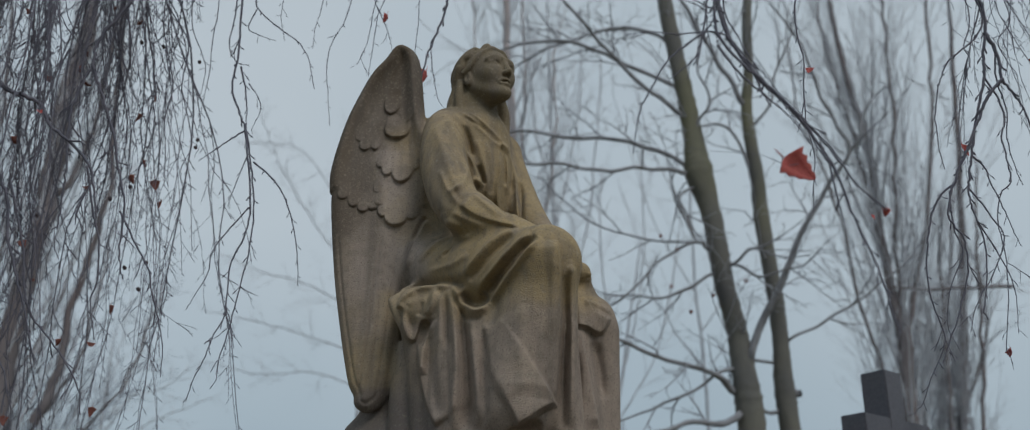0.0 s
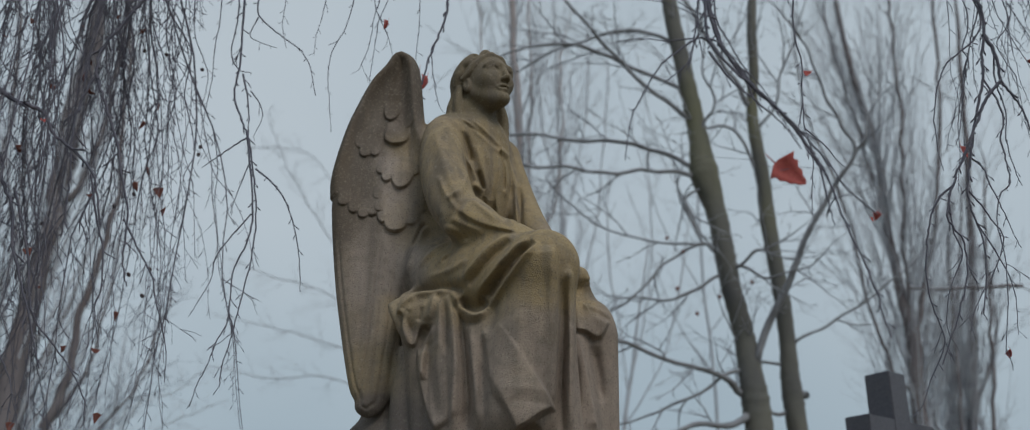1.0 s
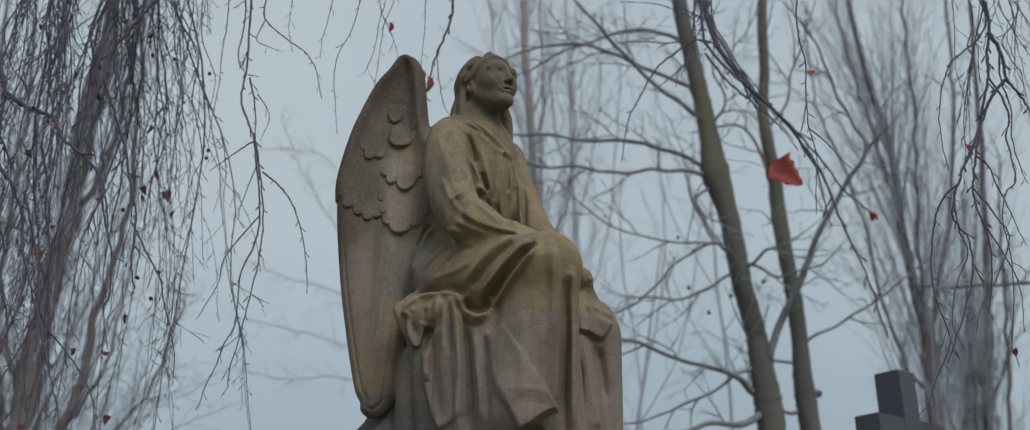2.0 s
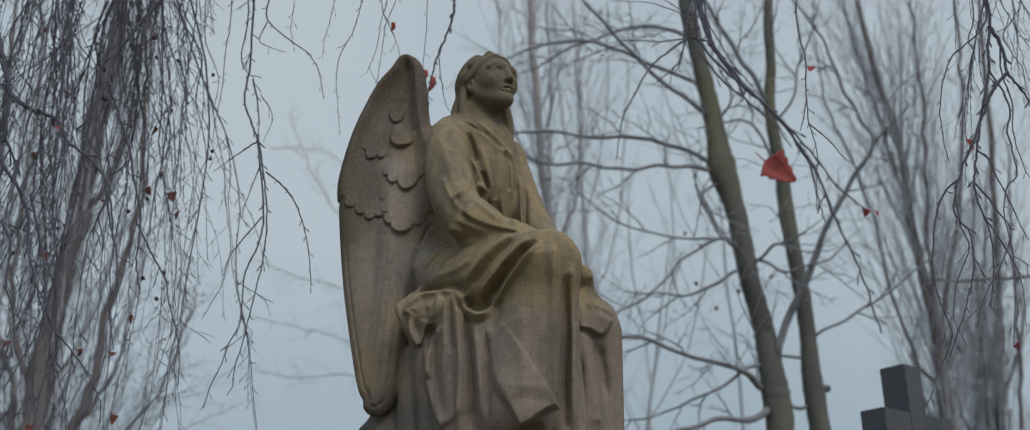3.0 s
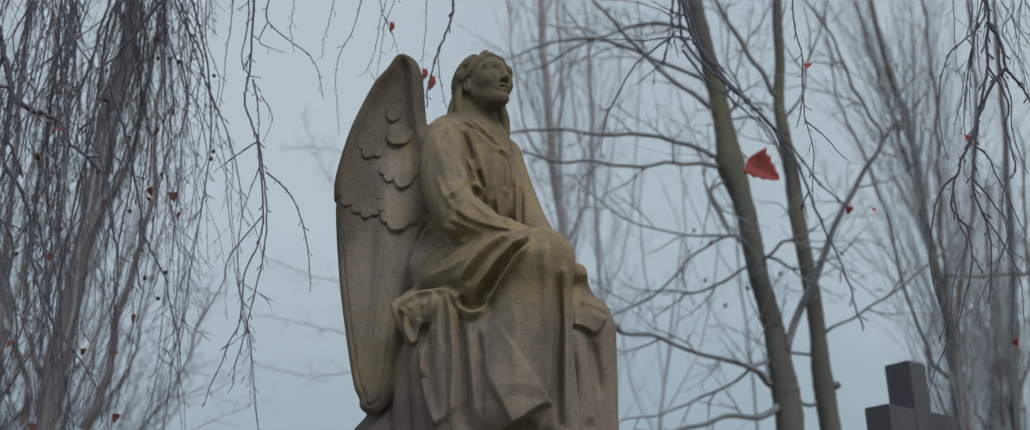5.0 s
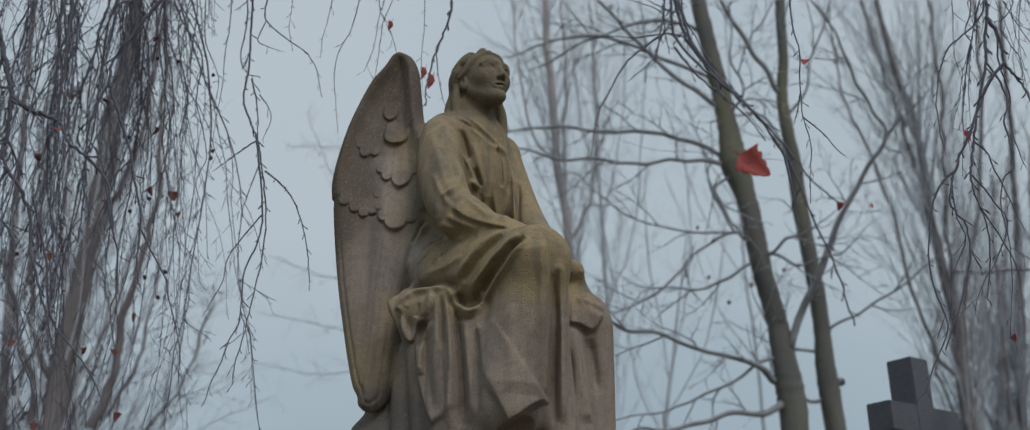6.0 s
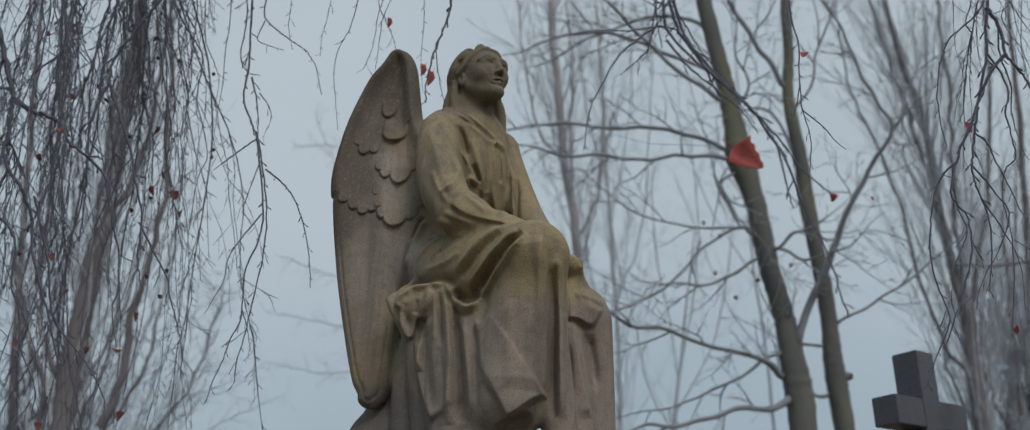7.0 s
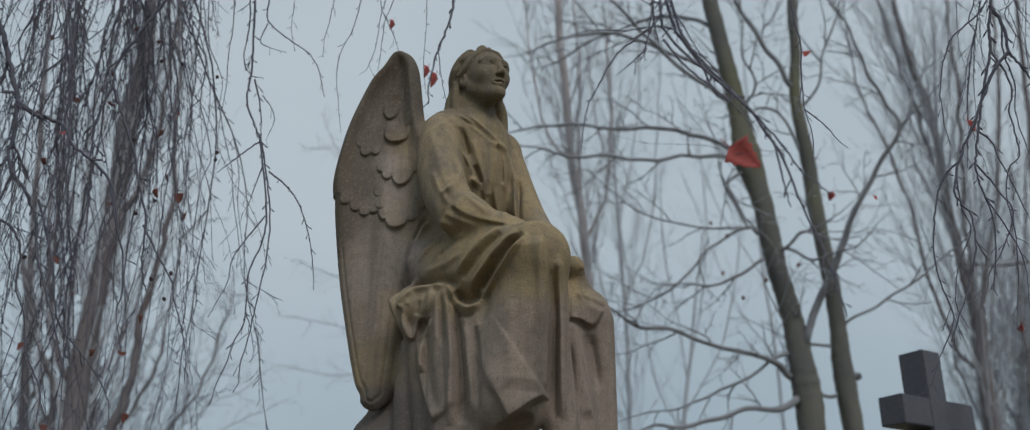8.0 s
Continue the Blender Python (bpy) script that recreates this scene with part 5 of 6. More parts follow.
tree("bare_tree",
     [((-9.886, 18.000, 4.009), 0.0869), ((-10.071, 18.000, 5.163), 0.0834), ((-10.252, 18.000, 6.703), 0.0745), ((-10.410, 18.000, 8.417), 0.0652), ((-10.566, 18.000, 10.250), 0.0552), ((-10.706, 18.000, 12.214), 0.0445)],
     [[((-10.105, 18.000, 5.545), 0.0448), ((-9.660, 18.000, 6.689), 0.0343), ((-9.498, 18.000, 7.891), 0.0293), ((-9.554, 18.000, 9.417), 0.0241), ((-9.656, 18.000, 11.315), 0.0187)], [((-10.193, 18.000, 6.233), 0.0398), ((-10.061, 18.000, 7.661), 0.0350), ((-10.178, 18.000, 9.438), 0.0302), ((-10.237, 18.000, 11.339), 0.0250)], [((-10.059, 18.000, 5.096), 0.0389), ((-9.371, 18.000, 5.643), 0.0336), ((-8.764, 18.000, 6.201), 0.0283), ((-8.330, 18.000, 7.250), 0.0230), ((-8.119, 18.000, 8.347), 0.0176)]],
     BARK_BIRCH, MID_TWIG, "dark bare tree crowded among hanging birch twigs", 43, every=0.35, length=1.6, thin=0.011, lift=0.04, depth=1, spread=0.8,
     extra=upright_boughs(110, 0.3, 3.2, 3.4, 0.032, 0.38, (0.35, 1.2, 0.011, 1)))

tree("bare_tree",
     [((8.660, 25.000, 5.204), 0.0860), ((8.839, 25.000, 6.146), 0.0799), ((9.071, 25.000, 7.234), 0.0738), ((9.325, 25.000, 8.451), 0.0601), ((9.533, 25.000, 9.552), 0.0458)],
     [[((8.764, 25.000, 5.772), 0.0434), ((8.506, 25.000, 6.948), 0.0368), ((8.545, 25.000, 8.160), 0.0300), ((8.938, 25.000, 9.569), 0.0229)], [((8.885, 25.000, 6.349), 0.0437), ((9.703, 25.000, 7.221), 0.0369), ((10.201, 25.000, 8.429), 0.0300), ((10.347, 25.000, 9.690), 0.0229)], [((8.705, 25.000, 5.487), 0.0432), ((7.966, 25.000, 6.221), 0.0365), ((7.684, 25.000, 7.265), 0.0296), ((7.739, 25.000, 8.180), 0.0225)], [((8.970, 25.000, 6.789), 0.0367), ((9.567, 25.000, 8.135), 0.0299), ((9.922, 25.000, 9.381), 0.0228)]],
     BARK_BIRCH, FINE_HAZED_TWIG, "low bushy bare tree behind the grave cross", 44, every=0.24, length=1.5, thin=0.011, lift=0.05, depth=1, spread=0.7,
     extra=upright_boughs(60, 0.5, 4.0, 4.0, 0.028, 0.3, (0.4, 1.2, 0.010, 1)))

tree("bare_tree",
     [((-9.681, 20.000, 3.802), 0.0833), ((-9.766, 20.000, 4.504), 0.0784), ((-9.828, 20.000, 5.225), 0.0734), ((-9.886, 20.000, 6.090), 0.0559), ((-9.919, 20.000, 6.983), 0.0442), ((-9.980, 20.000, 7.905), 0.0321)],
     [[((-9.766, 20.000, 4.504), 0.0422), ((-10.577, 20.000, 5.483), 0.0369), ((-11.135, 20.000, 6.497), 0.0314), ((-11.418, 20.000, 7.810), 0.0257), ((-11.469, 20.000, 9.180), 0.0197)], [((-9.797, 20.000, 4.862), 0.0425), ((-9.219, 20.000, 5.703), 0.0369), ((-8.766, 20.000, 6.571), 0.0312), ((-8.528, 20.000, 7.734), 0.0255), ((-8.497, 20.000, 9.089), 0.0196)], [((-9.828, 20.000, 5.225), 0.0367), ((-10.337, 20.000, 6.352), 0.0312), ((-10.604, 20.000, 7.523), 0.0255), ((-10.717, 20.000, 8.879), 0.0196)],
      [((-9.757, 20.000, 4.445), 0.0362), ((-8.882, 20.000, 5.087), 0.0304), ((-8.099, 20.000, 5.805), 0.0246), ((-7.630, 20.000, 6.673), 0.0218), ((-7.421, 20.000, 7.705), 0.0190)], [((-9.854, 20.000, 5.716), 0.0308), ((-9.510, 20.000, 6.844), 0.0252), ((-9.437, 20.000, 8.159), 0.0193)]],
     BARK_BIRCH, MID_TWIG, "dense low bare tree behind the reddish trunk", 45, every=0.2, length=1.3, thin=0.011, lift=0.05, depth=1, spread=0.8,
     extra=upright_boughs(80, 0.3, 3.8, 3.6, 0.02, 0.45, (0.3, 1.1, 0.010, 1)))


# ---- the weeping birches overhead ----
def leaf_mesh(name, curl, fold):
    """A small pointed leaf with toothed edge, folded along its rib and curled."""
    bm = bmesh.new()
    rows = []
    for i in range(9):
        t = i / 8
        w = 0.50 * min(1, 0.25 + t / 0.16) * (1.0 - 0.97 * t) ** 0.8 * (1.12 if i % 2 else 0.9)
        a = curl * t
        y, z = -math.sin(a) / max(curl, 0.01), 0.0
        x = (1 - math.cos(a)) / max(curl, 0.01)
        rows.append([bm.verts.new((x + abs(s) * w * fold, s * w, y)) for s in (-1, -0.5, 0, 0.5, 1)])
    for p, q in zip(rows, rows[1:]):
        for k in range(4):
            bm.faces.new((p[k], p[k + 1], q[k + 1], q[k]))
    stem = bmesh.ops.create_cone(bm, segments=5, radius1=0.02, radius2=0.014, depth=0.35)["verts"]
    bmesh.ops.translate(bm, verts=stem, vec=(0, 0, 0.17))
    bmesh.ops.solidify(bm, geom=bm.faces[:], thickness=0.012)
    me = bpy.data.meshes.new(name)
    bm.to_mesh(me)
    bm.free()
    me.polygons.foreach_set("use_smooth", [True] * len(me.polygons))
    return me


def catkin_mesh():
    """A small scaly seed cone."""
    bm = bmesh.new()
    bmesh.ops.create_icosphere(bm, subdivisions=2, radius=0.5)
    for v in bm.verts:
        v.co *= 1 + 0.25 * noise.noise(v.co * 5)
        v.co.z *= 1.3
        v.co.z -= 0.55
    me = bpy.data.meshes.new("seed_cone")
    bm.to_mesh(me)
    bm.free()
    me.materials.append(CONE)
    return me


LEAVES = [leaf_mesh("leaf", 0.8, 0.5), leaf_mesh("leaf", 1.6, 0.9), leaf_mesh("leaf", 0.4, 0.25)]
RED_LEAVES = [m.copy() for m in LEAVES]
for m in LEAVES:
    m.materials.append(BROWN_LEAF)
for m in RED_LEAVES:
    m.materials.append(RED_LEAF)
SEED_CONE = catkin_mesh()
for p in ((1.505, 12.400, 5.613), (2.397, 12.400, 5.669), (1.707, 12.300, 5.270), (1.598, 12.400, 6.072), (1.435, 12.600, 6.322), (2.031, 12.600, 5.566)):
    ob = new("leaf", LEAVES[1])
    ob.parent = leafy_tree
    ob.matrix_basis = pose(*(Vector(p) - leafy_tree.location), 10, 15, 40 * p[0]) @ Matrix.Scale(0.06, 4)


class Birch:
    """A weeping birch: trunk, boughs, and twigs that hang from them."""

    def __init__(self, foot, trunk, label, seed):
        self.rng = random.Random(seed)
        self.base = empty("weeping_birch", foot, label, "tree")
        self.origin = np.array(foot)
        self.boughs = []
        t = Tubes(16)
        line = smooth_line([(*p, r) for p, r in trunk], 6)
        t.add(line[:, :3], line[:, 3], 0.08)
        thing("trunk", t.mesh("trunk", foot), BARK_BIRCH, parent=self.base)

    def bough(self, rows):
        line = smooth_line([(*p, r) for p, r in rows], 8)
        t = Tubes(9)
        t.add(line[:, :3], line[:, 3], 0.1)
        thing("bough", t.mesh("bough", self.origin), BARK_BIRCH, parent=self.base)
        self.boughs.append(line)

    def joint(self, p):
        """The place on a bough nearest to p."""
        every = np.concatenate(self.boughs)
        return every[np.argmin(np.linalg.norm(every[:, :3] - np.array(p), axis=1))][:3]

    def spurs(self, t, line, every, length, radius):
        """Short side shoots and buds, set alternately."""
        rng, side = self.rng, 1
        seg = np.linalg.norm(np.diff(line[:, :3], axis=0), axis=1)
        at = np.concatenate([[0], np.cumsum(seg)])
        s = every * rng.random()
        while s < at[-1]:
            i = min(int(np.searchsorted(at, s)), len(seg)) - 1
            i = max(i, 0)
            p = line[i] + (line[i + 1] - line[i]) * ((s - at[i]) / max(seg[i], 1e-6))
            d = Vector(line[i + 1][:3] - line[i][:3]).normalized()
            out = Vector((side * rng.uniform(0.5, 1.0), rng.uniform(-0.7, 0.7), -0.1))
            n = length * rng.uniform(0.25, 1.0) ** 1.5
            if rng.random() < 0.15:
                n *= 2.5
            rows = wander(p[:3], d * rng.uniform(0.5, 1.1) + out * 0.8, n, min(radius, p[3] * 0.75), 4, 0.13, -0.04, rng)
            thick = max(rows[0, 3], radius * 0.6)
            t.add(rows[:, :3], thick * np.array((1.0, 0.8, 0.75, 1.2, 0.25)))
            if n > 0.08:
                for _ in range(rng.randint(1, 3)):
                    k = rng.randint(1, 3)
                    r2 = wander(rows[k][:3], Vector(rows[k + 1][:3] - rows[k][:3]).normalized() + Vector((rng.uniform(-0.9, 0.9), rng.uniform(-0.6, 0.6), -0.2)), n * 0.45, radius * 0.6, 3, 0.1, -0.05, rng)
                    t.add(r2[:, :3], np.maximum(r2[:, 3], radius * 0.4))
            side = -side
            s += every * rng.uniform(0.5, 1.6)

    def twig(self, places, radius=0.0045, every=0.06, length=0.06, joined=True):
        """One hanging twig through the places, grown from the nearest bough."""
        rows = [np.array(p, float) for p in places]
        if joined:
            j = self.joint(rows[0])
            mid = 0.5 * (j + rows[0]) + np.array((0, 0, 0.06))
            rows = [j, mid] + rows
        n = len(rows)
        line = smooth_line([(*p, radius * (1.15 - 0.75 * i / (n - 1))) for i, p in enumerate(rows)], 5)
        for q in line[2:-1]:
            q[:3] += [self.rng.gauss(0, 0.28 * radius) for _ in range(3)]
        t = Tubes(5)
        t.add(line[:, :3], line[:, 3], 0.15)
        self.spurs(t, line, every, length, radius * 0.55)
        thing("twig", t.mesh("twig", self.origin), TWIG, parent=self.base)
        return line

    def curtain(self, bough, count, low, high, length, radius=0.004, every=0.07, spur=0.07, forks=3, drift=(0, 0), leafy=0.3):
        """Many twigs that hang from one bough between two shares of its length."""
        rng, line = self.rng, self.boughs[bough]
        for _ in range(count):
            f = rng.uniform(low, high) * (len(line) - 1)
            i = int(f)
            p = line[i][:3] + (line[min(i + 1, len(line) - 1)][:3] - line[i][:3]) * (f - i)
            n = length * rng.uniform(0.45, 1.1)
            t = Tubes(4)
            a = rng.uniform(0, 2 * math.pi)
            way = Vector((0.35 * math.cos(a) + drift[0], 0.35 * math.sin(a) + drift[1], -0.5))
            rows = wander(p, way, n, radius * rng.uniform(0.6, 1.7), 22, 0.12, -0.25, rng)
            t.add(rows[:, :3], np.maximum(rows[:, 3], radius * 0.35), 0.1)
            self.spurs(t, rows, every, spur, radius * 0.5)
            for _ in range(forks):
                k = rng.randint(3, 17)
                d = Vector(rows[k + 1][:3] - rows[k][:3]).normalized() + Vector((rng.uniform(-0.45, 0.35), rng.uniform(-0.4, 0.4), 0))
                r2 = wander(rows[k][:3], d, n * (1.1 - k / 22) * rng.uniform(0.35, 0.8), max(rows[k][3] * 0.7, radius * 0.4), 12, 0.13, -0.24, rng)
                t.add(r2[:, :3], np.maximum(r2[:, 3], radius * 0.3), 0.1)
                self.spurs(t, r2, every, spur, radius * 0.45)
            thing("twig", t.mesh("twig", self.origin), TWIG, parent=self.base)
            if rng.random() < leafy:
                self.leaf(rows[rng.randint(7, 19)][:3], rng.uniform(0.025, 0.05), rng.random() < 0.2)

    def leaf(self, place, size, red=False, turn=(0, 0, 0), shape=None):
        rng = self.rng
        me = (RED_LEAVES if red else LEAVES)[rng.randrange(3) if shape is None else shape]
        ob = new("leaf", me)
        ob.parent = self.base
        spin = turn if turn != (0, 0, 0) else (rng.uniform(-25, 25), rng.uniform(-30, 30), rng.uniform(0, 360))
        ob.matrix_basis = pose(*(np.array(place) - self.origin), *spin) @ Matrix.Scale(size, 4)
        return ob

    def cone(self, place, size):
        ob = new("seed_cone", SEED_CONE)
        ob.parent = self.base
        ob.matrix_basis = pose(*(np.array(place) - self.origin), self.rng.uniform(-30, 30), self.rng.uniform(-30, 30), 0) @ Matrix.Scale(size, 4)


left_birch = Birch((-4.3, 2.6, 0), [((-4.3, 2.6, -0.1), 0.26), ((-4.25, 2.65, 1.0), 0.2), ((-4.15, 2.8, 3.0), 0.17), ((-4.1, 2.9, 5.0), 0.13), ((-4.0, 3.0, 7.0), 0.09), ((-3.9, 3.1, 9.0), 0.03)],
                   "weeping birch with long drooping bare twigs and a few brown leaves", 51)
left_birch.bough([((-4.1, 2.85, 4.2), 0.07), ((-3.6, 3.6, 5.3), 0.05), ((-2.9, 4.5, 5.75), 0.035), ((-2.2, 5.0, 5.7), 0.025), ((-1.5, 5.2, 5.5), 0.015), ((-1.0, 5.2, 5.3), 0.008)])
left_birch.bough([((-4.1, 2.9, 4.8), 0.07), ((-3.4, 3.5, 6.0), 0.05), ((-2.2, 4.3, 6.2), 0.035), ((-1.2, 4.75, 5.75), 0.02), ((-0.5, 4.9, 5.4), 0.012), ((0.1, 4.9, 5.25), 0.007)])
left_birch.bough([((-4.15, 2.8, 3.6), 0.08), ((-3.9, 3.8, 5.0), 0.05), ((-3.4, 5.0, 6.0), 0.04), ((-2.7, 6.0, 6.4), 0.03), ((-2.0, 6.4, 6.3), 0.02), ((-1.5, 6.5, 6.1), 0.01)])
left_birch.bough([((-4.1, 2.8, 4.0), 0.07), ((-3.5, 3.4, 5.0), 0.04), ((-2.6, 4.1, 5.2), 0.03), ((-1.9, 4.4, 5.1), 0.018), ((-1.4, 4.5, 4.9), 0.01)])
left_birch.bough([((-4.2, 2.75, 3.4), 0.06), ((-3.6, 3.9, 5.0), 0.04), ((-3.0, 4.8, 5.6), 0.03), ((-2.5, 5.2, 5.6), 0.02), ((-2.15, 5.4, 5.5), 0.01)])
# twigs beside the wing and over it
left_birch.twig([(-1.527, 4.800, 4.806), (-1.528, 4.800, 4.724), (-1.522, 4.800, 4.524), (-1.516, 4.800, 4.291), (-1.530, 4.800, 4.141), (-1.477, 4.800, 3.990), (-1.436, 4.800, 3.897), (-1.409, 4.800, 3.771), (-1.379, 4.800, 3.594), (-1.361, 4.800, 3.456), (-1.368, 4.800, 3.254), (-1.399, 4.800, 3.059), (-1.423, 4.800, 2.901), (-1.456, 4.800, 2.746), (-1.460, 4.800, 2.654)], 0.0062, 0.07, 0.06)
left_birch.twig([(-1.449, 4.800, 3.934), (-1.407, 4.780, 3.726), (-1.374, 4.780, 3.482), (-1.386, 4.780, 3.348), (-1.425, 4.780, 3.249), (-1.445, 4.780, 3.151), (-1.444, 4.780, 2.959), (-1.485, 4.780, 2.865), (-1.520, 4.780, 2.742), (-1.557, 4.780, 2.652), (-1.578, 4.780, 2.562)], 0.0048, 0.07, 0.06, joined=False)
left_birch.twig([(-1.448, 4.800, 3.003), (-1.423, 4.800, 2.932), (-1.393, 4.800, 2.806)], 0.003, 0.05, 0.04, joined=False)
left_birch.twig([(-1.440, 4.750, 4.768), (-1.434, 4.750, 4.687), (-1.431, 4.750, 4.568), (-1.313, 4.750, 4.446), (-1.212, 4.750, 4.364), (-1.149, 4.750, 4.266), (-1.108, 4.750, 4.097)], 0.005, 0.06, 0.05)
left_birch.twig([(-1.430, 4.750, 4.553), (-1.463, 4.750, 4.445), (-1.405, 4.750, 4.404), (-1.321, 4.750, 4.369)], 0.003, 0.04, 0.03, joined=False)
left_birch.twig([(-1.580, 4.850, 4.841), (-1.567, 4.850, 4.597), (-1.583, 4.850, 4.419), (-1.542, 4.850, 4.313), (-1.471, 4.850, 4.287)], 0.005, 0.06, 0.04)
left_birch.twig([(-1.495, 4.800, 4.252), (-1.449, 4.800, 4.063), (-1.439, 4.800, 3.898)], 0.005, 0.05, 0.05, joined=False)
left_birch.twig([(-1.447, 4.800, 4.156), (-1.394, 4.800, 4.079), (-1.378, 4.800, 4.005), (-1.413, 4.800, 3.897)], 0.003, 0.05, 0.04, joined=False)
left_birch.twig([(-1.439, 4.800, 3.898), (-1.515, 4.800, 3.846), (-1.592, 4.800, 3.785), (-1.653, 4.800, 3.737)], 0.004, 0.05, 0.04, joined=False)
left_birch.twig([(-1.386, 4.800, 3.727), (-1.302, 4.800, 3.654), (-1.238, 4.800, 3.572), (-1.192, 4.800, 3.467), (-1.150, 4.800, 3.314), (-1.132, 4.800, 3.182), (-1.124, 4.800, 3.097)], 0.0042, 0.06, 0.045, joined=False)
left_birch.twig([(-1.416, 4.800, 3.771), (-1.467, 4.800, 3.597), (-1.490, 4.800, 3.494)], 0.003, 0.05, 0.04, joined=False)
left_birch.twig([(-1.387, 4.800, 3.491), (-1.468, 4.800, 3.384), (-1.535, 4.800, 3.276), (-1.550, 4.800, 3.161), (-1.602, 4.800, 3.049), (-1.634, 4.800, 2.985)], 0.0034, 0.06, 0.05, joined=False)
left_birch.twig([(-1.689, 4.900, 4.880), (-1.677, 4.900, 4.633), (-1.689, 4.900, 4.493), (-1.686, 4.900, 4.277), (-1.703, 4.900, 4.087), (-1.707, 4.900, 3.956)], 0.0035, 0.06, 0.05)
left_birch.twig([(-1.300, 4.750, 4.761), (-1.295, 4.750, 4.681), (-1.303, 4.750, 4.504), (-1.273, 4.750, 4.367)], 0.003, 0.06, 0.04)
left_birch.twig([(-1.111, 4.800, 4.785), (-1.112, 4.800, 4.604), (-1.138, 4.800, 4.468), (-1.142, 4.800, 4.352)], 0.003, 0.06, 0.04)
left_birch.twig([(-0.971, 4.800, 4.778), (-0.987, 4.800, 4.519), (-1.048, 4.800, 4.386), (-1.064, 4.800, 4.234), (-1.049, 4.800, 4.084), (-1.030, 4.800, 3.918)], 0.0032, 0.06, 0.035)
left_birch.twig([(-0.842, 4.800, 4.771), (-0.845, 4.800, 4.572), (-0.871, 4.800, 4.378), (-0.913, 4.800, 4.258)], 0.0032, 0.05, 0.05)
left_birch.twig([(-0.790, 4.800, 4.769), (-0.823, 4.800, 4.531), (-0.842, 4.800, 4.338), (-0.854, 4.800, 4.195)], 0.0032, 0.05, 0.05)
left_birch.twig([(-0.894, 4.800, 4.774), (-0.836, 4.800, 4.611), (-0.772, 4.800, 4.451), (-0.741, 4.800, 4.334)], 0.0032, 0.06, 0.04)
left_birch.twig([(-0.484, 4.950, 4.894), (-0.488, 4.950, 4.689), (-0.528, 4.950, 4.549), (-0.577, 4.950, 4.413), (-0.609, 4.950, 4.259), (-0.616, 4.950, 4.125)], 0.0085, 0.08, 0.05)
left_birch.twig([(-0.630, 5.000, 4.893), (-0.641, 5.000, 4.605), (-0.654, 5.000, 4.405), (-0.638, 5.000, 4.210)], 0.003, 0.07, 0.05)
left_birch.twig([(-0.568, 4.950, 4.452), (-0.551, 4.950, 4.295), (-0.521, 4.950, 4.140), (-0.486, 4.950, 4.082)], 0.0028, 0.07, 0.05, joined=False)
# thick drooping shoots among the curtain
left_birch.twig([(-1.887, 4.600, 4.743), (-1.933, 4.600, 4.628), (-1.993, 4.600, 4.542), (-2.056, 4.600, 4.430), (-2.145, 4.600, 4.288), (-2.153, 4.600, 4.161), (-2.183, 4.600, 4.078), (-2.214, 4.600, 3.956), (-2.223, 4.600, 3.846), (-2.211, 4.600, 3.711), (-2.196, 4.600, 3.579), (-2.196, 4.600, 3.460), (-2.195, 4.600, 3.310)], 0.0095, 0.08, 0.08)
left_birch.twig([(-2.149, 4.600, 4.153), (-2.118, 4.600, 4.070), (-2.066, 4.600, 3.947), (-1.999, 4.600, 3.780), (-1.957, 4.600, 3.618), (-1.902, 4.600, 3.429), (-1.897, 4.600, 3.250), (-1.886, 4.600, 3.150), (-1.860, 4.600, 3.069)], 0.0078, 0.07, 0.08, joined=False)
left_birch.twig([(-2.910, 4.500, 4.792), (-2.776, 4.500, 4.546), (-2.703, 4.500, 4.399), (-2.651, 4.500, 4.252), (-2.606, 4.500, 4.120), (-2.584, 4.500, 4.046), (-2.581, 4.500, 3.967), (-2.572, 4.500, 3.832), (-2.591, 4.500, 3.766), (-2.553, 4.500, 3.657), (-2.589, 4.500, 3.523)], 0.016, 0.1, 0.09)
left_birch.twig([(-2.584, 4.500, 4.050), (-2.492, 4.500, 3.976), (-2.396, 4.500, 3.935), (-2.314, 4.500, 3.891), (-2.263, 4.500, 3.786), (-2.150, 4.500, 3.701), (-2.050, 4.500, 3.580), (-2.011, 4.500, 3.474), (-1.980, 4.500, 3.328)], 0.0105, 0.08, 0.09, joined=False)
left_birch.twig([(-2.556, 4.500, 3.674), (-2.478, 4.500, 3.575), (-2.400, 4.500, 3.430), (-2.345, 4.500, 3.196), (-2.288, 4.500, 3.048), (-2.228, 4.500, 2.894), (-2.149, 4.500, 2.672)], 0.0085, 0.07, 0.09, joined=False)
left_birch.twig([(-2.485, 4.700, 4.853), (-2.472, 4.700, 4.730), (-2.467, 4.700, 4.545), (-2.494, 4.700, 4.367), (-2.489, 4.700, 4.236), (-2.430, 4.700, 4.018), (-2.392, 4.700, 3.899), (-2.391, 4.700, 3.701), (-2.399, 4.700, 3.527)], 0.007, 0.07, 0.09)
left_birch.twig([(-2.312, 4.800, 4.907), (-2.311, 4.800, 4.782), (-2.345, 4.800, 4.629), (-2.351, 4.800, 4.505), (-2.328, 4.800, 4.385), (-2.342, 4.800, 4.223), (-2.336, 4.800, 3.999)], 0.0052, 0.07, 0.08)
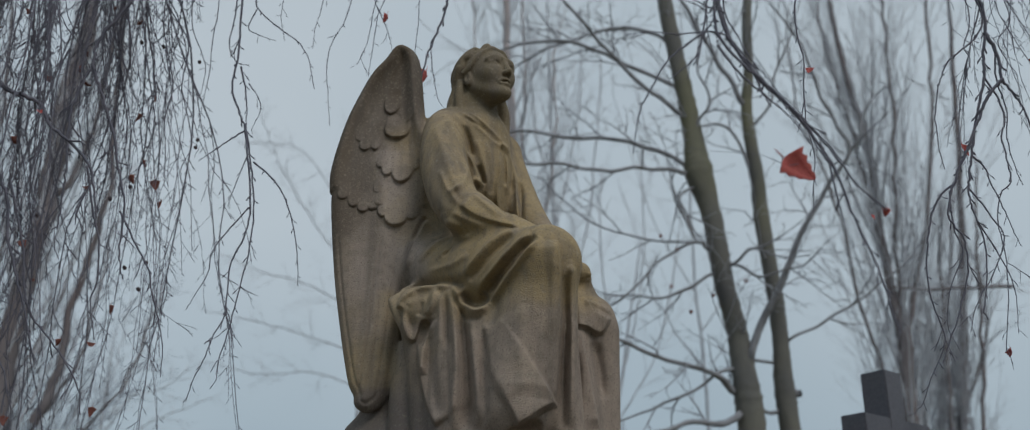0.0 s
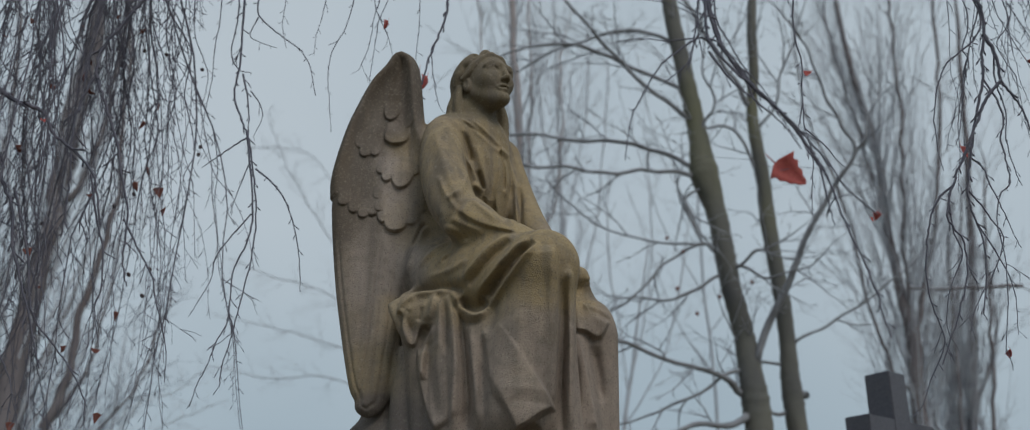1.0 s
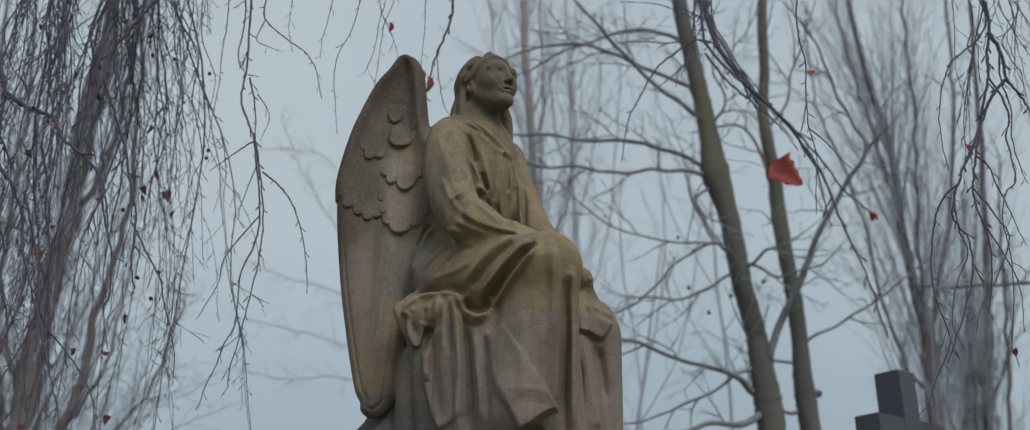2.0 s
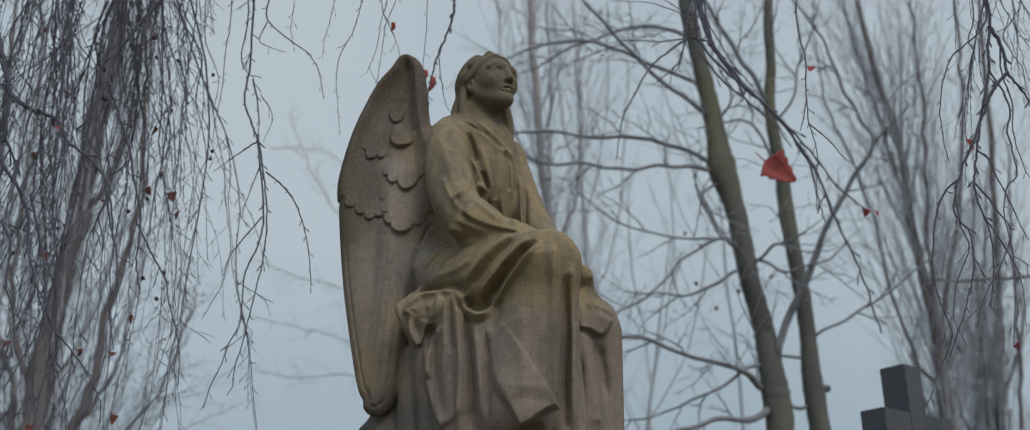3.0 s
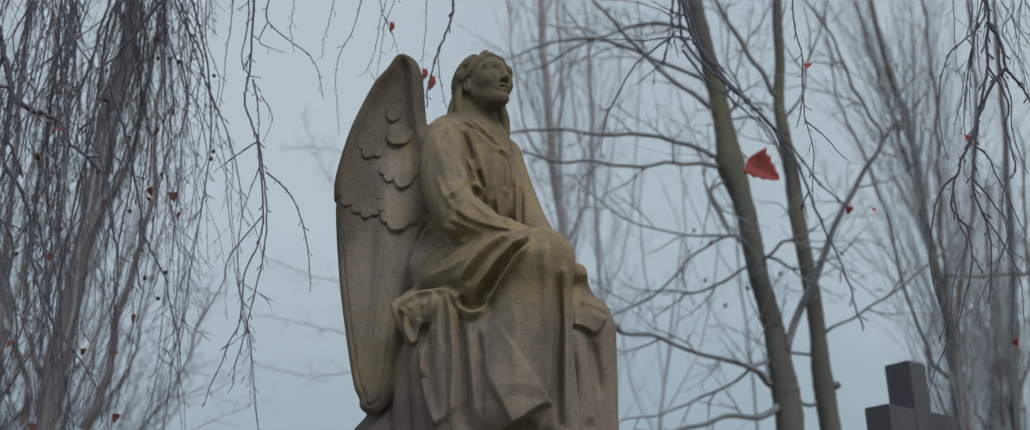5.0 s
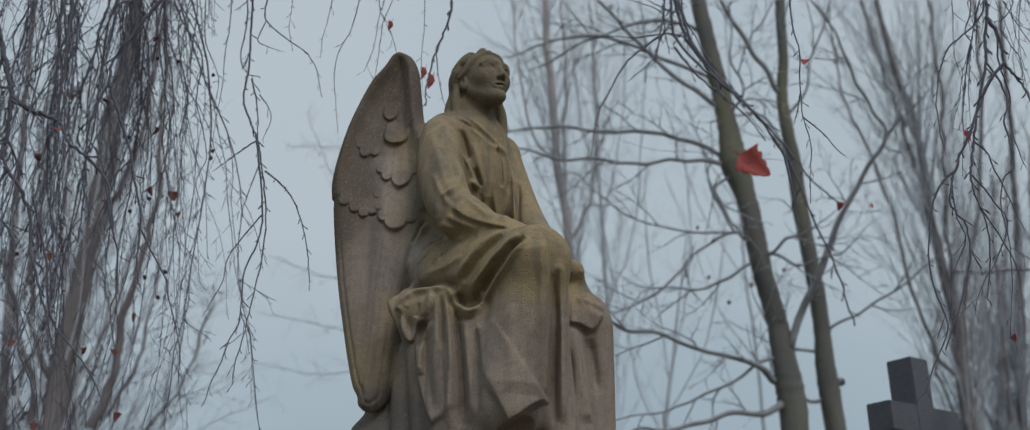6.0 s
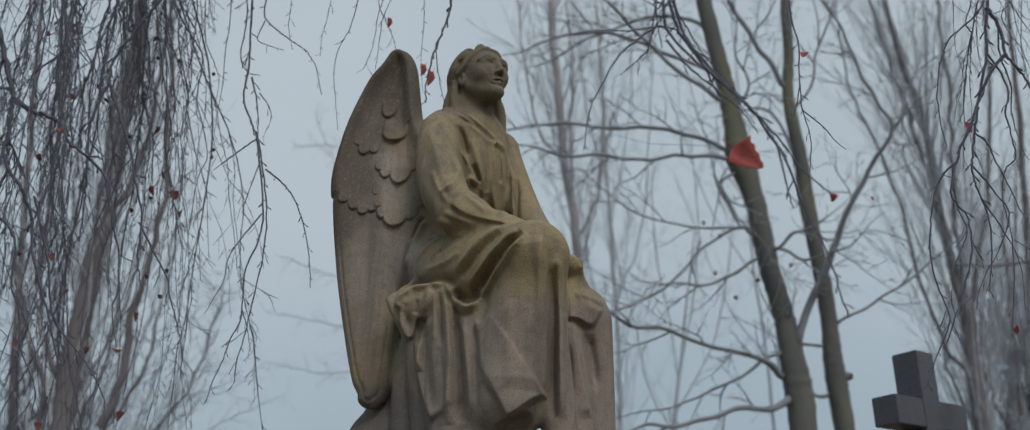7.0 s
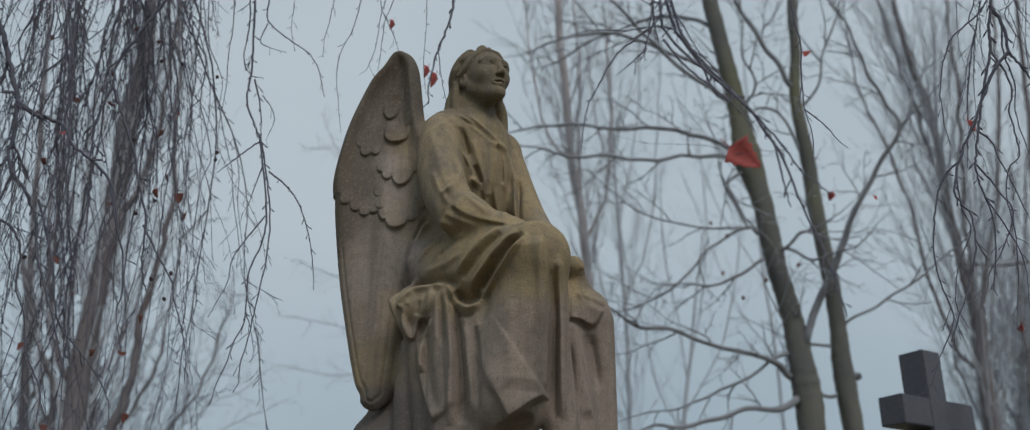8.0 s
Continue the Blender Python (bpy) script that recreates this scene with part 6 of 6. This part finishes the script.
left_birch.twig([(-2.452, 4.600, 3.558), (-2.379, 4.600, 3.358), (-2.331, 4.600, 3.208), (-2.300, 4.600, 3.046), (-2.252, 4.600, 2.912), (-2.160, 4.600, 2.812), (-2.061, 4.600, 2.693), (-1.987, 4.600, 2.577), (-1.961, 4.600, 2.465)], 0.006, 0.07, 0.09, joined=False)
left_birch.twig([(-2.101, 4.600, 3.625), (-2.038, 4.600, 3.382), (-1.996, 4.600, 3.255), (-1.973, 4.600, 3.067), (-1.992, 4.600, 2.973), (-1.948, 4.600, 2.792)], 0.0052, 0.07, 0.08, joined=False)
left_birch.twig([(-2.018, 4.900, 4.952), (-1.990, 4.900, 4.790), (-1.915, 4.900, 4.628), (-1.816, 4.900, 4.468), (-1.814, 4.900, 4.302), (-1.819, 4.900, 4.197), (-1.776, 4.900, 4.050), (-1.740, 4.900, 3.920), (-1.733, 4.900, 3.846), (-1.773, 4.900, 3.723), (-1.738, 4.900, 3.610)], 0.0045, 0.06, 0.06)
left_birch.twig([(-1.835, 4.900, 4.938), (-1.808, 4.900, 4.576), (-1.742, 4.900, 4.404), (-1.707, 4.900, 4.295), (-1.719, 4.900, 4.145)], 0.0038, 0.06, 0.06)
left_birch.twig([(-2.127, 4.900, 4.960), (-2.071, 4.900, 4.622), (-2.008, 4.900, 4.314), (-1.960, 4.900, 4.133), (-1.929, 4.900, 3.972), (-1.963, 4.900, 3.803), (-1.979, 4.900, 3.694), (-1.953, 4.900, 3.549)], 0.0045, 0.06, 0.07)
left_birch.twig([(-1.958, 4.900, 4.947), (-1.956, 4.900, 4.574), (-1.866, 4.900, 4.212), (-1.885, 4.900, 4.022), (-1.859, 4.900, 3.834), (-1.844, 4.900, 3.651)], 0.0042, 0.06, 0.07)
left_birch.twig([(-2.157, 4.700, 4.829), (-2.159, 4.700, 4.548), (-2.128, 4.700, 4.351), (-2.123, 4.700, 4.198), (-2.119, 4.700, 4.085)], 0.0055, 0.07, 0.08)
left_birch.twig([(-2.731, 4.800, 4.938), (-2.774, 4.800, 4.732), (-2.822, 4.800, 4.573), (-2.753, 4.800, 4.369), (-2.638, 4.800, 4.206), (-2.638, 4.800, 3.979), (-2.556, 4.800, 3.790), (-2.556, 4.800, 3.610)], 0.0048, 0.07, 0.09)
left_birch.twig([(-2.634, 4.600, 3.464), (-2.560, 4.600, 3.410), (-2.502, 4.600, 3.291), (-2.498, 4.600, 3.128), (-2.436, 4.600, 2.966), (-2.394, 4.600, 2.778), (-2.308, 4.600, 2.624), (-2.300, 4.600, 2.476)], 0.006, 0.07, 0.09, joined=False)
left_birch.twig([(-1.959, 4.700, 3.436), (-1.859, 4.700, 3.266), (-1.792, 4.700, 3.151), (-1.760, 4.700, 3.038), (-1.715, 4.700, 2.911), (-1.683, 4.700, 2.787), (-1.675, 4.700, 2.651)], 0.0045, 0.06, 0.06, joined=False)
left_birch.curtain(0, 8, 0.32, 0.50, 4.1, 0.0058, 0.08, 0.10, 4)
left_birch.curtain(0, 18, 0.50, 0.58, 3.1, 0.0052, 0.08, 0.09, 4)
left_birch.curtain(0, 14, 0.56, 0.64, 1.9, 0.0048, 0.08, 0.08, 4)
left_birch.curtain(2, 20, 0.34, 0.58, 5.0, 0.0064, 0.09, 0.11, 4)
left_birch.curtain(3, 9, 0.40, 0.60, 3.4, 0.0045, 0.07, 0.08)
left_birch.curtain(4, 13, 0.58, 0.98, 4.4, 0.0055, 0.09, 0.10, 3)
for p, n in (((-1.933, 5.000, 3.726), 0.06), ((-1.923, 5.100, 3.657), 0.055), ((-2.065, 4.900, 4.590), 0.05), ((-2.020, 4.900, 3.712), 0.05), ((-2.001, 4.900, 4.042), 0.05), ((-2.327, 4.900, 4.226), 0.05), ((-2.600, 4.800, 3.880), 0.05), ((-1.969, 4.900, 3.793), 0.045), ((-2.139, 5.000, 2.892), 0.05), ((-2.082, 5.000, 2.587), 0.05), ((-2.278, 5.000, 2.912), 0.045), ((-2.658, 5.000, 2.961), 0.05), ((-2.064, 5.000, 3.079), 0.05), ((-2.567, 5.000, 4.329), 0.045), ((-2.554, 5.000, 3.412), 0.05), ((-2.492, 5.000, 2.549), 0.05)):
    left_birch.leaf(p, n)
for p in ((-1.721, 4.950, 3.932), (-1.761, 4.950, 4.378), (-1.730, 4.950, 3.888), (-1.942, 4.900, 4.445), (-2.058, 4.900, 4.470), (-2.014, 4.900, 3.658), (-1.884, 4.900, 3.264), (-1.908, 4.900, 3.131), (-1.986, 4.900, 3.240), (-2.103, 4.900, 3.596), (-2.163, 4.900, 4.011), (-2.448, 4.900, 3.512), (-2.653, 4.900, 3.386)):
    left_birch.cone(p, 0.019)
for p, n in (((-0.775, 4.800, 4.545), 0.055), ((-0.602, 5.100, 4.385), 0.085), ((-0.645, 5.100, 4.430), 0.070)):
    left_birch.leaf(p, n, True, (6, -9, 160), 2)

right_birch = Birch((4.6, 3.2, 0), [((4.6, 3.2, -0.1), 0.26), ((4.55, 3.2, 1.0), 0.2), ((4.5, 3.25, 3.0), 0.17), ((4.5, 3.2, 5.0), 0.13), ((4.4, 3.2, 7.0), 0.08), ((4.4, 3.2, 9.0), 0.03)],
                    "weeping birch with bare drooping twigs and bright red last leaves", 52)
right_birch.bough([((4.5, 3.2, 4.0), 0.07), ((3.8, 3.6, 5.3), 0.05), ((2.9, 4.2, 5.7), 0.035), ((2.1, 4.6, 5.4), 0.022), ((1.5, 4.6, 5.15), 0.01), ((1.1, 4.5, 4.98), 0.006)])
right_birch.bough([((4.5, 3.2, 3.4), 0.06), ((3.6, 2.9, 4.6), 0.04), ((2.4, 2.7, 4.6), 0.028), ((1.3, 2.65, 4.1), 0.018), ((0.62, 2.65, 3.62), 0.010), ((0.35, 2.65, 3.5), 0.005)])
right_birch.bough([((4.5, 3.2, 4.6), 0.06), ((3.7, 4.6, 5.8), 0.04), ((2.8, 5.2, 5.9), 0.03), ((2.2, 5.3, 5.7), 0.015)])
# the near bunch that sweeps across the two trunks
right_birch.twig([(0.490, 2.650, 3.281), (0.491, 2.650, 3.237), (0.505, 2.650, 3.128), (0.544, 2.650, 3.037), (0.600, 2.650, 2.946), (0.657, 2.650, 2.883), (0.711, 2.650, 2.802), (0.751, 2.650, 2.723), (0.780, 2.650, 2.636), (0.806, 2.650, 2.533), (0.841, 2.650, 2.433), (0.860, 2.650, 2.344), (0.877, 2.650, 2.244)], 0.0055, 0.045, 0.03)
right_birch.twig([(0.508, 2.700, 3.313), (0.509, 2.700, 3.224), (0.536, 2.700, 3.103), (0.580, 2.700, 3.026), (0.642, 2.700, 2.941), (0.703, 2.700, 2.857), (0.753, 2.700, 2.755), (0.780, 2.700, 2.711)], 0.0052, 0.045, 0.03)
right_birch.twig([(0.472, 2.600, 3.248), (0.479, 2.600, 3.078), (0.543, 2.600, 2.976), (0.608, 2.600, 2.905), (0.671, 2.600, 2.828), (0.724, 2.600, 2.758), (0.769, 2.600, 2.686), (0.803, 2.600, 2.623), (0.847, 2.600, 2.576), (0.871, 2.600, 2.553)], 0.0044, 0.05, 0.03)
right_birch.twig([(0.544, 2.650, 3.037), (0.572, 2.650, 2.995), (0.598, 2.650, 2.916), (0.616, 2.650, 2.875)], 0.0046, 0.03, 0.02, joined=False)
right_birch.twig([(0.477, 2.600, 3.037), (0.527, 2.600, 2.953), (0.589, 2.600, 2.886), (0.656, 2.600, 2.813), (0.697, 2.600, 2.740)], 0.0034, 0.05, 0.03, joined=False)
right_birch.twig([(0.748, 2.650, 2.736), (0.758, 2.650, 2.656), (0.767, 2.650, 2.580), (0.773, 2.650, 2.543)], 0.0031, 0.04, 0.02, joined=False)
right_birch.twig([(0.454, 2.600, 3.249), (0.456, 2.600, 3.163), (0.441, 2.600, 3.090), (0.429, 2.600, 3.018), (0.408, 2.600, 2.974)], 0.0036, 0.04, 0.025)
right_birch.twig([(0.454, 2.600, 3.083), (0.387, 2.600, 3.036), (0.340, 2.600, 2.991), (0.295, 2.600, 2.912), (0.262, 2.600, 2.848), (0.247, 2.600, 2.776), (0.238, 2.600, 2.717)], 0.0029, 0.04, 0.02, joined=False)
right_birch.twig([(0.443, 2.600, 3.080), (0.371, 2.600, 3.074), (0.290, 2.600, 3.082), (0.226, 2.600, 3.073)], 0.0021, 0.05, 0.02, joined=False)
right_birch.twig([(0.429, 2.600, 3.014), (0.383, 2.600, 2.969), (0.342, 2.600, 2.936)], 0.0023, 0.04, 0.02, joined=False)
right_birch.twig([(0.483, 2.600, 3.248), (0.465, 2.600, 3.142), (0.431, 2.600, 3.164), (0.350, 2.600, 3.200), (0.250, 2.600, 3.212)], 0.0023, 0.05, 0.03)
# two hair-thin silk threads strung across the bunch, built as twigs
right_birch.twig([(0.635, 2.620, 2.688), (0.578, 2.620, 2.717), (0.509, 2.620, 2.727), (0.406, 2.620, 2.739), (0.312, 2.620, 2.773)], 0.0007, 0.3, 0.01, joined=False)
right_birch.twig([(0.635, 2.620, 2.688), (0.696, 2.620, 2.697), (0.773, 2.620, 2.687)], 0.0009, 0.3, 0.01, joined=False)
right_birch.twig([(0.469, 2.620, 3.266), (0.461, 2.620, 3.201), (0.456, 2.620, 3.137), (0.457, 2.620, 3.095), (0.464, 2.620, 3.027)], 0.0032, 0.03, 0.03)
right_birch.twig([(0.510, 2.620, 3.263), (0.483, 2.620, 3.157), (0.455, 2.620, 3.099), (0.423, 2.620, 3.072), (0.391, 2.620, 3.052)], 0.0026, 0.035, 0.03)
right_birch.twig([(0.454, 2.620, 3.103), (0.430, 2.620, 3.044), (0.422, 2.620, 2.984)], 0.0022, 0.03, 0.025, joined=False)
right_birch.twig([(0.460, 2.620, 3.094), (0.505, 2.620, 3.079), (0.538, 2.620, 3.037), (0.562, 2.620, 2.995), (0.602, 2.620, 2.931), (0.648, 2.620, 2.859), (0.694, 2.620, 2.778)], 0.0026, 0.04, 0.03, joined=False)
right_birch.twig([(0.508, 2.640, 3.277), (0.512, 2.640, 3.167), (0.540, 2.640, 3.091), (0.574, 2.640, 3.012), (0.609, 2.640, 2.962), (0.650, 2.640, 2.889)], 0.003, 0.04, 0.03)
right_birch.twig([(0.510, 2.620, 3.151), (0.465, 2.620, 3.171), (0.421, 2.620, 3.199), (0.382, 2.620, 3.232)], 0.002, 0.04, 0.03, joined=False)
right_birch.twig([(1.180, 4.400, 4.405), (1.172, 4.400, 4.263), (1.172, 4.400, 4.140), (1.189, 4.400, 4.019), (1.174, 4.400, 3.851), (1.172, 4.400, 3.686), (1.190, 4.400, 3.557), (1.173, 4.400, 3.401), (1.160, 4.400, 3.278)], 0.0045, 0.06, 0.05)
right_birch.twig([(1.167, 4.400, 3.693), (1.249, 4.400, 3.603), (1.297, 4.400, 3.528), (1.335, 4.400, 3.489)], 0.003, 0.06, 0.03, joined=False)
right_birch.twig([(1.174, 4.400, 3.818), (1.145, 4.400, 3.704), (1.126, 4.400, 3.656)], 0.003, 0.05, 0.03, joined=False)
right_birch.leaf((0.629, 2.620, 2.711), 0.1, True, (50, 14, -78), 0)
right_birch.leaf((0.872, 2.600, 2.560), 0.025, True)
for p, n in (((1.209, 4.380, 3.966), 0.045), ((1.940, 4.660, 3.712), 0.07), ((2.020, 4.700, 2.757), 0.05), ((1.433, 4.500, 3.303), 0.03)):
    right_birch.leaf(p, n, True)
# the curtain at the edge
right_birch.twig([(2.130, 4.650, 4.439), (2.096, 4.650, 4.288), (2.013, 4.650, 4.209), (1.937, 4.650, 4.143), (1.894, 4.650, 4.062), (1.863, 4.650, 3.977), (1.836, 4.650, 3.858), (1.832, 4.650, 3.774), (1.831, 4.650, 3.673), (1.840, 4.650, 3.584)], 0.0048, 0.06, 0.05)
right_birch.twig([(2.145, 4.650, 4.438), (2.108, 4.650, 4.187), (2.097, 4.650, 4.064), (2.047, 4.650, 3.911), (2.013, 4.650, 3.812), (1.980, 4.650, 3.680), (1.952, 4.650, 3.566), (1.933, 4.650, 3.486), (1.934, 4.650, 3.406), (1.949, 4.650, 3.326), (1.963, 4.650, 3.244), (1.952, 4.650, 3.078), (1.910, 4.650, 2.901)], 0.0078, 0.06, 0.06)
right_birch.twig([(2.131, 4.650, 4.300), (2.161, 4.650, 4.232), (2.176, 4.650, 4.146), (2.176, 4.650, 4.047), (2.209, 4.650, 3.982), (2.248, 4.650, 3.890), (2.276, 4.650, 3.726)], 0.0095, 0.07, 0.07, joined=False)
right_birch.twig([(2.165, 4.620, 4.031), (2.108, 4.620, 3.973), (2.048, 4.620, 3.878), (2.012, 4.620, 3.803), (1.960, 4.620, 3.700), (1.918, 4.620, 3.617), (1.876, 4.620, 3.535), (1.834, 4.620, 3.434), (1.813, 4.620, 3.353), (1.836, 4.620, 3.283), (1.867, 4.620, 3.219), (1.849, 4.620, 3.043), (1.782, 4.620, 2.868), (1.692, 4.620, 2.671)], 0.0075, 0.06, 0.06, joined=False)
right_birch.twig([(2.079, 4.660, 4.450), (2.029, 4.660, 4.235), (2.047, 4.660, 4.162), (2.007, 4.660, 4.041), (1.978, 4.660, 3.922), (1.948, 4.660, 3.788), (1.918, 4.660, 3.716)], 0.0036, 0.06, 0.05)
right_birch.twig([(2.095, 4.650, 4.053), (2.140, 4.650, 3.939), (2.153, 4.650, 3.829), (2.124, 4.650, 3.750), (2.130, 4.650, 3.637), (2.129, 4.650, 3.519), (2.073, 4.650, 3.458), (2.038, 4.650, 3.321), (2.047, 4.650, 3.165), (2.023, 4.650, 2.954), (1.977, 4.650, 2.723)], 0.0048, 0.06, 0.06, joined=False)
right_birch.twig([(1.974, 4.650, 3.647), (2.022, 4.650, 3.591), (2.037, 4.650, 3.512), (2.073, 4.650, 3.394), (2.099, 4.650, 3.286), (2.124, 4.650, 3.206)], 0.0042, 0.05, 0.05, joined=False)
right_birch.twig([(1.871, 4.650, 3.510), (1.805, 4.650, 3.456), (1.760, 4.650, 3.382), (1.734, 4.650, 3.307), (1.712, 4.650, 3.215), (1.689, 4.650, 3.032), (1.710, 4.650, 2.881), (1.725, 4.650, 2.764), (1.641, 4.650, 2.610), (1.600, 4.650, 2.513), (1.551, 4.650, 2.459)], 0.0048, 0.05, 0.05, joined=False)
right_birch.twig([(1.936, 4.650, 3.486), (1.979, 4.650, 3.419), (2.014, 4.650, 3.347), (2.054, 4.650, 3.251), (1.995, 4.650, 3.106), (1.883, 4.650, 2.932), (1.842, 4.650, 2.816)], 0.0042, 0.05, 0.06, joined=False)
right_birch.twig([(2.184, 4.680, 4.213), (2.166, 4.680, 4.122), (2.166, 4.680, 4.037), (2.183, 4.680, 3.883), (2.162, 4.680, 3.749), (2.175, 4.680, 3.595), (2.195, 4.680, 3.515)], 0.0045, 0.06, 0.06, joined=False)
right_birch.twig([(2.291, 4.700, 4.458), (2.214, 4.700, 4.281), (2.240, 4.700, 4.170), (2.274, 4.700, 4.079), (2.258, 4.700, 3.923)], 0.0036, 0.06, 0.06)
right_birch.twig([(1.846, 4.650, 3.476), (1.838, 4.650, 3.301), (1.862, 4.650, 3.175), (1.788, 4.650, 3.027), (1.746, 4.650, 2.850), (1.782, 4.650, 2.732)], 0.0036, 0.05, 0.05, joined=False)
right_birch.twig([(1.949, 4.650, 3.326), (2.019, 4.650, 3.166), (2.061, 4.650, 3.012), (2.045, 4.650, 2.806)], 0.0036, 0.05, 0.06, joined=False)
right_birch.curtain(0, 24, 0.38, 0.57, 2.5, 0.0044, 0.07, 0.08, 4, drift=(0.12, 0))
right_birch.curtain(2, 8, 0.5, 0.72, 2.6, 0.0045)
